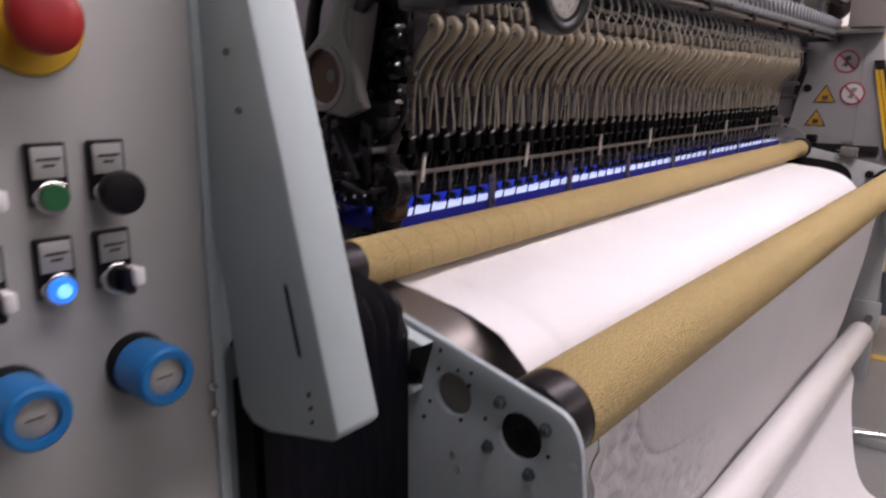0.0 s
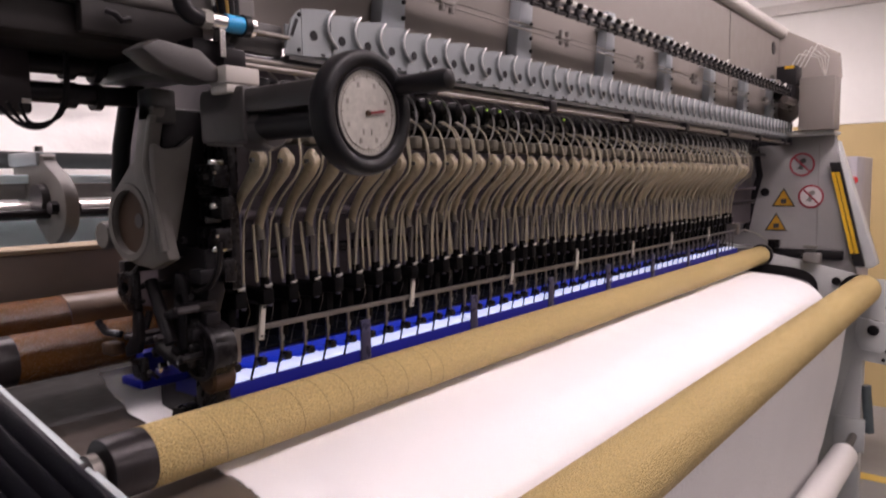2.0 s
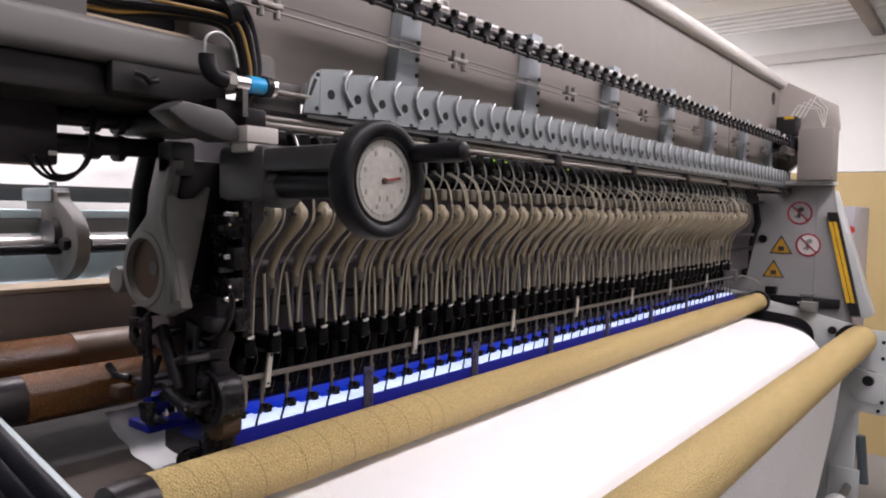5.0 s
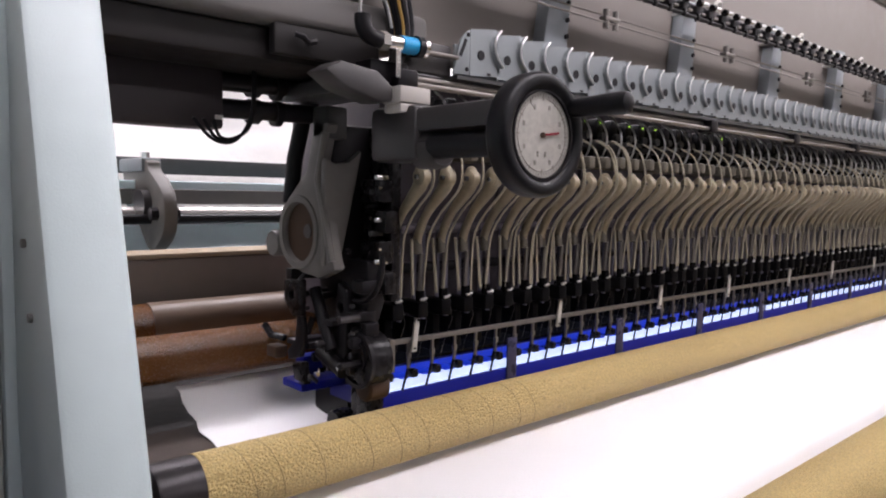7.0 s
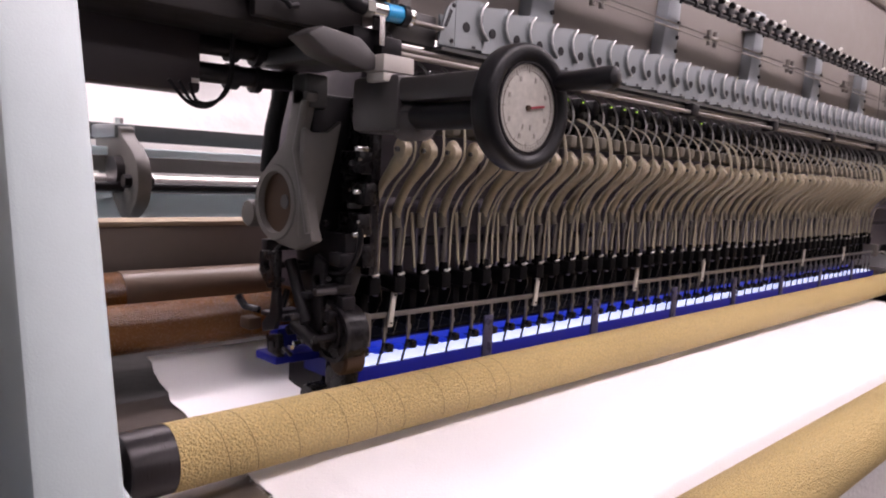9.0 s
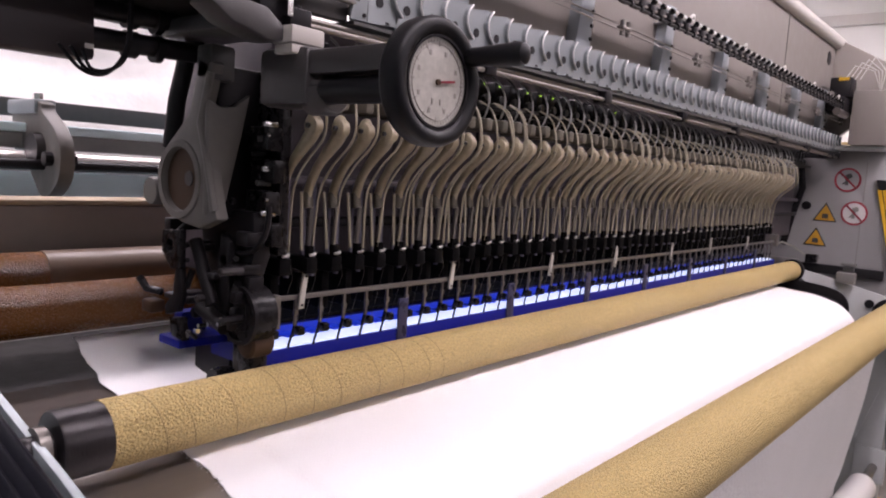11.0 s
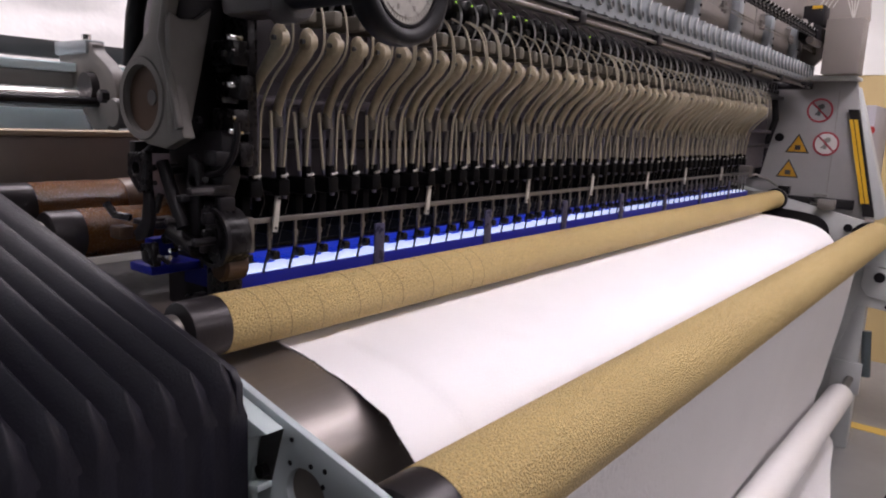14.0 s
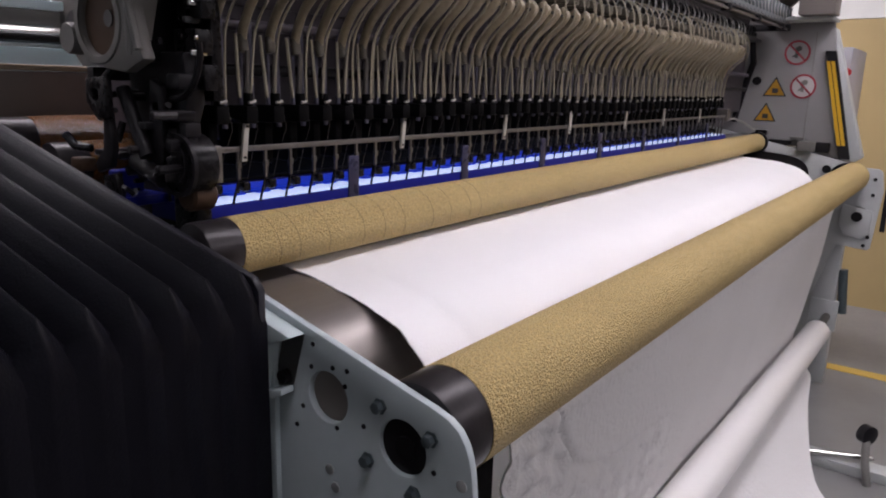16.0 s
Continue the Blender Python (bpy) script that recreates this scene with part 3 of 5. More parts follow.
part("slot", plate("y", -0.1042, 0.001, [(-0.010, 1.698), (-0.005, 1.697), (0.006, 1.722), (0.001, 1.724)]), BLACK, lug)
for x, z in ((0.008, 1.730), (0.006, 1.680)):
    part("screw", rod((x, -0.1045, z), (x, -0.1025, z), 0.0032, 10), DARK, lug)

CURL = [(0.062, 0.020), (0.057, 0.025), (0.0495, 0.032), (0.0440, 0.042), (0.0430, 0.053), (0.0465, 0.064), (0.0530, 0.071), (0.0565, 0.0745)]


def tooth_mesh():
    """One tooth: a flat tab whose hollow side is flanged forwards."""
    bm = plate("y", -0.003, 0.003, [(0.0, 0.002), (0.058, 0.006)] + CURL + [(0.052, 0.0765), (0.0, 0.069)])
    for (u, v), (p, q) in zip(CURL, CURL[1:]):
        outer = [bm.verts.new(c) for c in ((u, -0.003, v), (p, -0.003, q), (p + 0.001, -0.0105, q), (u + 0.001, -0.0105, v))]
        bm.faces.new(outer)
        inner = [bm.verts.new(c) for c in ((u + 0.002, -0.003, v), (p + 0.002, -0.003, q), (p + 0.003, -0.0105, q), (u + 0.003, -0.0105, v))]
        bm.faces.new(inner)
    return bm


tm = None
for k in range(53):
    if tm is None:
        t0 = part("tooth", tooth_mesh(), COMBPAINT, comb)
        t0.location = (0.013, -0.100, 1.670)
        rim = part("rim", tube([(u + 0.002, -0.0105, v) for u, v in CURL], 0.0017, 6), ALU, t0)
        bend = part("bend", tube([(u, -0.0034, v) for u, v in CURL], 0.0012, 6), COMBPAINT, t0)
        eye = part("eyelet", rod((0.022, -0.0040, 0.034), (0.022, -0.0028, 0.034), 0.0074, 14), BLACK, t0, "dark round hole")
        nick = part("nick", box(0.036, 0.043, -0.0038, -0.0028, 0.0055, 0.0095), BLACK, t0)
        tm = (t0, rim, bend, eye, nick)
    else:
        o = [q.copy() for q in tm]
        for q in o:
            scene.collection.objects.link(q)
        for q in o[1:]:
            q.parent = o[0]
        o[0].location = (0.013 + 0.057 * k, -0.100, 1.670)

rails = thing("steel_rails", "pair of polished steel rods below the guide rail", "rail")
part("rod", rod((-0.12, -0.095, 1.6565), (2.98, -0.095, 1.6565), 0.0042, 12), NICKEL, rails)
part("rod", rod((-0.12, -0.110, 1.6455), (2.98, -0.110, 1.6455), 0.0042, 12), NICKEL, rails)
for k in range(7):
    part("collar", box(0.28 + 0.43 * k, 0.31 + 0.43 * k, -0.118, -0.085, 1.638, 1.664, 0.003), DARK, rails)
part("end_bracket", box(-0.13, -0.095, -0.115, 0.06, 1.64, 1.664, 0.003), DARK, rails)
part("end_bracket", box(2.97, 3.0, -0.12, 0.06, 1.64, 1.67, 0.003), DARK, rails)

cliprail = thing("thread_wire_rail", "twin thin steel wires held by small clips", "rail")
part("wire", rod((-0.168, -0.112, 1.812), (2.98, -0.112, 1.812), 0.0016, 8), NICKEL, cliprail)
part("wire", rod((-0.168, -0.120, 1.798), (2.98, -0.120, 1.798), 0.0016, 8), NICKEL, cliprail)
for k in range(8):
    x = -0.095 + 0.432 * k
    c = part("clip", box(x - 0.022, x + 0.022, -0.124, -0.108, 1.801, 1.809, 0.002), NICKEL, cliprail)
    for dx in (-0.014, 0.014):
        part("jaw", rod((x + dx, -0.118, 1.789), (x + dx, -0.118, 1.801), 0.0052, 10), NICKEL, c)
        part("jaw", rod((x + dx, -0.118, 1.809), (x + dx, -0.118, 1.821), 0.0052, 10), NICKEL, c)

chain = thing("cable_chain", "black cable chain with chrome hooks", "chain")
part("track", box(-0.03, 2.93, -0.132, -0.112, 1.866, 1.878, 0.003), BLACK, chain)
part("rod", rod((-0.03, -0.138, 1.850), (2.98, -0.138, 1.850), 0.0035, 8), DARK, chain)
lk = None
for k in range(58):
    x = -0.025 + PITCH * k
    if lk is None:
        a = part("link", box(0.004, 0.034, -0.140, -0.112, 1.855, 1.874, 0.004), BLACK, chain)
        b = part("pin", rod((0.012, -0.144, 1.877), (0.040, -0.144, 1.879), 0.0040, 12, bevel=0.0012), ALU, a, "polished pin")
        c = part("roller", rod((0.020, -0.139, 1.859), (0.036, -0.139, 1.860), 0.0030, 10), NICKEL, a)
        d = part("clamp", rod((0.004, -0.144, 1.876), (0.012, -0.144, 1.877), 0.0068, 12), OILBLACK, a)
        e = part("hook", box(0.003, 0.012, -0.144, -0.136, 1.844, 1.858, 0.002), OILBLACK, a)
        lk = (a, b, c, d, e)
        o = lk
    else:
        o = [q.copy() for q in lk]
        for q in o:
            scene.collection.objects.link(q)
        for q in o[1:]:
            q.parent = o[0]
    o[0].location = (x, 0, 0)
for k in range(8):
    x = 0.245 + 0.41 * k
    part("support", box(x, x + 0.026, -0.140, -0.045, 1.880, 1.884), ALU, chain)
    part("clip", tube(arc((x, -0.140, 1.884), (x + 0.012, -0.146, 1.902), (x + 0.026, -0.140, 1.886), 6), 0.004, 6), WHITE, chain, "small white clip")

# ---- sewing units ----
def sewing_unit(v):
    """One take-up lever with its tubes and needle bar; v picks one of some slightly different bends."""
    rnd = random.Random(40 + v)
    u = thing("take_up_unit", "khaki take-up lever with pale tubes and steel needle bar", "sewing unit", "take-up units along the head")
    lean = 0.004 * rnd.uniform(-1, 1)
    ctr = smooth_line([(0.009, 1.412), (0.003, 1.434), (-0.016, 1.466), (-0.043, 1.494), (-0.059, 1.511), (-0.062, 1.526), (-0.053, 1.537)], 4)
    rad = []
    for y, z in ctr:
        rad.append(0.0090 - 0.0008 * math.exp(-((z - 1.460) / 0.016) ** 2) + 0.0042 * min(1, max(0, (z - 1.478) / 0.034)))
    rad[-1], rad[-2], rad[-3] = 0.006, 0.0100, 0.0125
    lever = part("lever", tube([(lean * (z - 1.4) * 6, y, z) for y, z in ctr], 0.01, 12, radii=rad, flat=0.62), LEVER, u)
    part("collar", rod((0, 0.008, 1.424), (0, 0.004, 1.400), 0.0078, 12), BLOCKBROWN, lever)
    part("knuckle", lathe((-0.009, -0.063, 1.522), (1, 0, 0), [(0.010, 0.0), (0.0135, 0.002), (0.0135, 0.015), (0.010, 0.017)], 18), LEVER, lever)
    part("pin", rod((-0.0135, -0.063, 1.522), (0.0135, -0.063, 1.522), 0.0036, 10), DARKCAST, lever)
    part("guide_block", box(-0.008, 0.010, -0.070, 0.01, 1.549, 1.572, 0.005), BLOCKBROWN, u)
    for j in range(rnd.choice((1, 1, 2, 2))):
        top, mid, low = rnd.uniform(-0.004, 0.008), rnd.uniform(-0.004, 0.012), rnd.uniform(-0.006, 0.018)
        path = smooth_line([(-0.040, 1.604), (-0.070, 1.586), (-0.084, 1.550), (-0.082, 1.508), (-0.042, 1.470), (-0.016, 1.434), (-0.008, 1.392), (-0.004, 1.334)], 4)
        pts = []
        for y, z in path:
            w = (1.604 - z) / 0.27
            pts.append((top * (1 - w) ** 2 + mid * 2 * w * (1 - w) + low * w * w, y - 0.003 * j, z))
        part("tube", tube(pts, 0.0018, 8), TUBE, u)
    part("wire_arc", tube([(0.0, y, z) for y, z in smooth_line([(-0.030, 1.655), (-0.050, 1.640), (-0.064, 1.610), (-0.058, 1.580), (-0.045, 1.565)], 4)], 0.0022, 6), WIRE, u)
    part("needle_bar", rod((0, -0.004, 1.402), (0, 0.004, 1.30), 0.0038, 10), NICKEL, u, "dull steel needle bar")
    part("presser_rod", rod((0.024, 0.022, 1.452), (0.025, 0.020, 1.29), 0.0042, 10), BARSTEEL, u)
    part("presser_rod", rod((0.012, 0.028, 1.44), (0.012, 0.028, 1.29), 0.0034, 10), BARSTEEL, u)
    part("strand", rod((-0.016 + 0.004 * rnd.uniform(-1, 1), 0.006, 1.425), (-0.012, 0.002, 1.335), 0.0026, 8), TUBE, u)
    part("thread", tube([(0.012, -0.004, 1.33), (0.016 + 0.006 * rnd.uniform(-1, 1), -0.004, 1.29), (0.008, 0.004, 1.25), (0.0, 0.012, 1.20)], 0.0004, 4), THREAD, u)
    part("clip", tube([(-0.007, -0.012, 1.3285), (0.0, -0.013, 1.3290), (0.005, -0.012, 1.331)], 0.0023, 6), CLIPGREY, u, "small pale clip")
    part("clamp", box(-0.010, 0.012, -0.010, 0.06, 1.298, 1.324, 0.003), MATTBLACK, u)
    part("cap", rod((0.0, -0.002, 1.324), (0.0, -0.002, 1.342), 0.0075, 10), MATTBLACK, u)
    part("holder", box(-0.008, 0.008, 0.014, 0.060, 1.235, 1.298, 0.003), MATTBLACK, u)
    part("needle", tube([(0, 0.020, 1.24), (0.0, 0.024, 1.214), (-0.002, 0.028, 1.192)], 0.0028, 8), OILBLACK, u)
    part("foot", box(-0.004, 0.010, 0.010, 0.026, 1.196, 1.210, 0.003), OILBLACK, u)
    part("mount", box(-0.006, 0.006, 0.0, 0.07, 1.575, 1.592), DARK, u)
    return u


KINDS = 9
kinds = []
for k in range(KINDS):
    kinds.append(sewing_unit(k))
    kinds[k].location = (FIRST + PITCH * k, 0, 0)
for k in range(KINDS, UNITS):
    copy_thing(kinds[random.randrange(KINDS)], pose(FIRST + PITCH * k + random.uniform(-.002, .002), random.uniform(-.003, .003), random.uniform(-.003, .003), 0, 0, random.uniform(-6, 5)))

for k in range(57):
    x = 0.028 + PITCH * k
    q = thing("tension_block", "black thread tension block with a small light", "tension block", "tension blocks")
    q.location = (x, 0, 0)
    body = part("body", box(-0.012, 0.012, 0.004, 0.055, 1.606, 1.654, 0.003), BLACK, q)
    part("dial", rod((0.0, 0.004, 1.619), (0.0, -0.006, 1.619), 0.008, 12), DARKCAST, body)
    part("lug", box(-0.016, -0.008, -0.002, 0.012, 1.596, 1.612, 0.002), CASTGREY, body)
    if k in (8, 9, 11, 12, 13, 19):
        part("led", box(-0.0013, 0.0013, 0.001, 0.004, 1.645, 1.6475), LED, q, "lit green indicator")

# ---- presser bar ----
bar = thing("finger_guard_bar", "slim nickel bar with downward fingers and upright brackets", "guard bar")
part("bar", box(-0.042, 2.56, 0.006, 0.014, 1.2565, 1.2645, 0.0015), NICKEL, bar)
part("end_plate", box(-0.052, -0.040, -0.002, 0.022, 1.215, 1.268, 0.002), NICKEL, bar)
part("end_plate", box(2.555, 2.60, -0.002, 0.06, 1.24, 1.29, 0.002), NICKEL, bar)
for u in (0, 7.2, 14.4, 20.9, 28.3, 34.9, 42.8):
    x = u * PITCH
    b = part("bracket", plate("y", -0.002, 0.005, [(x - 0.0065, 1.243), (x + 0.0035, 1.243), (x + 0.0105, 1.301), (x + 0.0015, 1.301)], 0.001), BRACKETPALE, bar)
    for z, dx in ((1.249, -0.001), (1.294, 0.0055)):
        part("screw", rod((x + dx, -0.0035, z), (x + dx, -0.0015, z), 0.0022, 8), DARK, b)
    part("arm", tube([(x + 0.004, 0.0, 1.299), (x - 0.008, 0.02, 1.304), (x - 0.022, 0.06, 1.307)], 0.0022, 6), DARK, b)
fm = None
for k in range(51):
    x = -0.004 + PITCH * k
    if fm is None:
        bm = box(-0.0022, 0.0022, 0.008, 0.012, 1.215, 1.257)
        box(-0.0036, 0.0036, 0.006, 0.012, 1.232, 1.241, 0.001, bm)
        fm = part("finger", bm, NICKEL, bar)
        tip = part("tip", tube([(0.0, 0.010, 1.216), (-0.003, 0.011, 1.203), (-0.010, 0.010, 1.186), (-0.012, 0.010, 1.178)], 0.0022, 6), DARK, fm)
        o = fm
    else:
        o, tp = fm.copy(), tip.copy()
        scene.collection.objects.link(o), scene.collection.objects.link(tp)
        tp.parent = o
    o.location = (x, 0, 0)

# ---- needle bed with its lights ----
bed = thing("needle_bed", "blue needle bed with white work-light strip", "needle bed")
part("front_lip", box(-0.062, 2.60, 0.008, 0.014, 1.128, 1.1805, 0.002), BLUE, bed)
part("bed_plate", box(-0.062, 2.60, 0.014, 0.15, 1.150, 1.178), BLUE, bed)
part("back_wall", box(-0.062, 2.60, 0.090, 0.098, 1.1785, 1.198, 0.002), BLUE, bed)
for k in range(8):
    x0, x1 = (-0.055 if k == 0 else -0.112 + 0.345 * k), min(0.230 + 0.345 * k, 2.59)
    part("white_strip", box(x0, x1, 0.017, 0.070, 1.1786, 1.1815), WHITELED, bed, "glowing white strip")
    part("blue_strip", box(x0, x1, 0.0865, 0.0895, 1.183, 1.1955), BLUELED, bed, "glowing blue strip")
    if x1 < 2.5:
        part("strap", box(x1 - 0.004, x1 + 0.021, 0.0035, 0.0075, 1.140, 1.236, 0.001), HAZE, bed, "hazy steel strap")
tooth = None
for k in range(51):
    if tooth is None:
        # tabs glow themselves, in place of blue light falling on them
        tooth = part("throat_tab", box(-0.013, 0.013, 0.058, 0.085, 1.1818, 1.1855, 0.001), BLUELED, bed)
        o = tooth
    else:
        o = tooth.copy()
        scene.collection.objects.link(o)
    o.location = (-0.018 + PITCH * k, 0, 0)
part("end_block", box(-0.143, -0.045, 0.108, 0.170, 1.176, 1.190, 0.003), BLUE, bed)
part("end_post", box(-0.118, -0.075, 0.145, 0.170, 1.1905, 1.225, 0.003), BLUE, bed)
part("end_nut", rod((-0.10, 0.130, 1.190), (-0.10, 0.130, 1.200), 0.007, 8), CHROME, bed)
part("support", box(-0.06, 2.6, 0.10, 0.2, 1.10, 1.205), DARK, bed)
part("right_plate", box(2.62, 2.98, 0.0, 0.25, 1.150, 1.162, 0.002), STEEL, bed)

# ---- left end of the head ----
cast = thing("crank_housing", "grey cast crank housing with a round brown bearing", "machine casting")
out = [(0.062, 1.609), (0.024, 1.597), (0.034, 1.575), (0.056, 1.511), (0.030, 1.46), (0.012, 1.40), (0.004, 1.383), (0.05, 1.366), (0.099, 1.371), (0.145, 1.388),
       (0.168, 1.42), (0.171, 1.447), (0.155, 1.475), (0.121, 1.501), (0.085, 1.53)]
part("web", plate("x", -0.150, 0.020, out, 0.004, [(0.107, 1.434, 0.046)]), HOUSINGGREY, cast)
part("boss", lathe((-0.135, 0.107, 1.434), (-1, 0, 0), [(0.0585, 0), (0.0585, 0.0155), (0.0570, 0.0172), (0.0475, 0.0172), (0.0475, 0.004)], 44), HOUSINGGREY, cast)
bearing = part("bearing", rod((-0.120, 0.107, 1.434), (-0.142, 0.107, 1.434), 0.0474, 40), RESIN, cast, "brown bearing plug")
part("shaft_end", rod((-0.142, 0.092, 1.436), (-0.1435, 0.092, 1.436), 0.011, 16), DARKCAST, bearing)
part("front_web", plate("y", 0.028, 0.014, [(-0.152, 1.548), (-0.133, 1.540), (-0.110, 1.543), (-0.085, 1.562), (-0.098, 1.50), (-0.112, 1.44), (-0.122, 1.398), (-0.152, 1.386)], 0.004), HOUSINGGREY, cast)
part("ridge", tube([(-0.150, 0.030, 1.585), (-0.151, 0.050, 1.515), (-0.151, 0.028, 1.455), (-0.150, 0.012, 1.395)], 0.006, 8), HOUSINGGREY, cast)
part("lug", lathe((-0.152, 0.188, 1.412), (1, 0, 0), [(0.02, 0), (0.022, 0.004), (0.022, 0.02), (0.018, 0.024)], 24), HOUSINGGREY, cast)
for x, z in ((-0.130, 1.405), (-0.112, 1.408)):
    part("bolt", rod((x, 0.0285, z), (x, 0.022, z), 0.0045, 10), DARK, cast)
part("fork", box(-0.150, -0.110, 0.03, 0.07, 1.575, 1.625, 0.006), DARKCAST, cast)
part("rear_arm", tube([(-0.139, 0.15, 1.48), (-0.14, 0.135, 1.55), (-0.14, 0.11, 1.61), (-0.13, 0.09, 1.65)], 0.013, 10), DARK, cast)
part("rear_web", box(-0.128, -0.03, 0.045, 0.10, 1.38, 1.60, 0.006), DARK, cast)

gear = thing("drive_linkage", "black oily drive linkage below the crank housing", "linkage")
part("upright", plate("x", -0.100, 0.03, [(-0.008, 1.395), (0.13, 1.395), (0.12, 1.30), (0.085, 1.25), (0.075, 1.205), (0.03, 1.20), (0.02, 1.26), (-0.012, 1.33)], 0.004, [(0.06, 1.34, 0.018)]), DARK, gear)
part("side_plate", plate("x", -0.158, 0.012, [(0.088, 1.362), (0.138, 1.357), (0.140, 1.325), (0.112, 1.300), (0.088, 1.305)], 0.003, [(0.116, 1.336, 0.009)]), OILBLACK, gear)
part("side_arm", plate("x", -0.150, 0.010, [(0.098, 1.302), (0.112, 1.302), (0.118, 1.262), (0.142, 1.240), (0.138, 1.226), (0.104, 1.236), (0.092, 1.262)], 0.002), DARK, gear)
part("side_foot", plate("x", -0.146, 0.012, [(0.100, 1.228), (0.134, 1.222), (0.128, 1.196), (0.094, 1.192)], 0.002), OILBLACK, gear)
part("cam_disc", lathe((-0.095, 0.0, 1.245), (-1, 0, 0), [(0.042, -0.02), (0.042, 0.010), (0.038, 0.016), (0.02, 0.018)], 36), OILBLACK, gear)
part("cam_rib", ring((-0.112, 0.0, 1.245), (1, 0, 0), 0.043, 0.037, 0.006, 36), DARK, gear)
part("cam_rib", ring((-0.114, 0.003, 1.250), (1, 0, 0), 0.028, 0.024, 0.005, 30), DARK, gear)
part("leg", box(-0.090, -0.062, -0.006, 0.052, 1.11, 1.22, 0.008), OILBLACK, gear)
part("foot", lathe((-0.105, 0.075, 1.128), (1, 0, 0), [(0.018, 0), (0.020, 0.004), (0.020, 0.03), (0.016, 0.034)], 20), OILBLACK, gear)
part("foot_roll", lathe((-0.106, -0.005, 1.203), (1, 0, 0), [(0.018, 0), (0.022, 0.004), (0.022, 0.036), (0.018, 0.04)], 24), RESIN, gear, "brown resin roll")
part("arc_rail", tube([(-0.104, 0.012 + 0.062 * math.cos(a), 1.395 + 0.062 * math.sin(a)) for a in [radians(170 + 10 * k) for k in range(14)]], 0.0045, 8), DARK, gear)
part("link", plate("x", -0.118, 0.012, [(0.022, 1.35), (0.046, 1.36), (0.058, 1.27), (0.040, 1.235), (0.020, 1.25)], 0.003, [(0.038, 1.32, 0.008)]), DARK, gear)
part("link", rod((-0.128, 0.045, 1.255), (-0.128, 0.095, 1.345), 0.010, 14), DARK, gear)
part("link", rod((-0.122, 0.02, 1.225), (-0.122, 0.085, 1.245), 0.012, 14), DARK, gear)
part("spring_claw", tube([(-0.15, 0.15, 1.26), (-0.16, 0.175, 1.262), (-0.165, 0.19, 1.278)], 0.006, 8), OILBLACK, gear)
part("brass_foot", box(-0.165, -0.14, 0.155, 0.185, 1.226, 1.246, 0.004), RESIN, gear)
rnd = random.Random(9)
for k in range(34):
    y, z, x = rnd.uniform(-0.02, 0.14), rnd.uniform(1.21, 1.355), rnd.uniform(-0.150, -0.105)
    m = rnd.choice((DARK, DARK, BLACK, DARK, DARK, CAP))
    if k % 3 == 0:
        part("bolt", lathe((x, y, z), (-1, 0, 0), [(0.006, -0.03), (0.006, 0.004), (0.004, 0.006)], 8), m if k % 6 else CAP, gear)
    elif k % 3 == 1:
        part("spacer", box(x, -0.085, y, y + rnd.uniform(0.008, 0.03), z, z + rnd.uniform(0.006, 0.02), 0.002), m, gear)
    else:
        part("pin", rod((x, y, z), (x + 0.01, y + rnd.uniform(-0.03, 0.03), z + rnd.uniform(-0.03, 0.03)), rnd.uniform(0.003, 0.007), 10), m, gear)
for y, z in ((0.045, 1.226), (0.07, 1.219), (0.02, 1.231)):
    part("screw", rod((-0.135, y, z), (-0.12, y, z), 0.0035, 8), CHROME, gear)

plug = thing("connector_row", "black electric connectors stacked on the head's end", "connector")
for k in range(4):
    z = 1.345 + 0.046 * k
    c = part("connector", box(-0.082 - 0.006 * (k % 2), -0.06, -0.028 + 0.008 * (k % 2), 0.03, z, z + 0.034, 0.003), OILBLACK, plug)
    for j in range(2):
        part("pin", rod((-0.088, -0.018 + 0.02 * j, z + 0.022), (-0.0845, -0.018 + 0.02 * j, z + 0.022), 0.003, 8), CHROME, c)
for k in range(9):
    part("lug", box(-0.094, -0.07, 0.004 - 0.012 * (k % 3), 0.012 - 0.012 * (k % 3), 1.348 + 0.021 * k, 1.356 + 0.021 * k, 0.002), (OILBLACK, DARKCAST, CHROME)[k % 3], plug)
part("rail", box(-0.060, -0.042, -0.015, 0.06, 1.33, 1.60, 0.004), OILBLACK, plug)

mount = thing("handwheel_mount", "grey cast bracket carrying the handwheel shaft", "bracket")
part("shelf", plate("z", 1.632, 0.024, [(-0.180, 0.12), (-0.10, 0.10), (-0.10, -0.08), (-0.15, -0.085), (-0.176, -0.06), (-0.186, 0.0)], 0.006), DARKCAST, mount)
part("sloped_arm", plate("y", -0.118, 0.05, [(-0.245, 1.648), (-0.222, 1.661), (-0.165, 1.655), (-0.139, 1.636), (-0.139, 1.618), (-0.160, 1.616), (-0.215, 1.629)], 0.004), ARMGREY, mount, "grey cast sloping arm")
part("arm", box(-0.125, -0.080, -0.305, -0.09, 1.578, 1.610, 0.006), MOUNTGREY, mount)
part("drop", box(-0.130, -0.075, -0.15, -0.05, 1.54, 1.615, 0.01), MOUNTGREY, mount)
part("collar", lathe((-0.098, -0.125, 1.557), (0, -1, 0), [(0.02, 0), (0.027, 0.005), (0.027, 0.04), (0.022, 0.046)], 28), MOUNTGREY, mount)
part("fork", box(-0.120, -0.078, -0.318, -0.300, 1.548, 1.612, 0.006), CASTGREY, mount)
part("white_block", box(-0.142, -0.090, -0.135, -0.095, 1.6165, 1.638, 0.002), CREAM, mount, "cream white block")
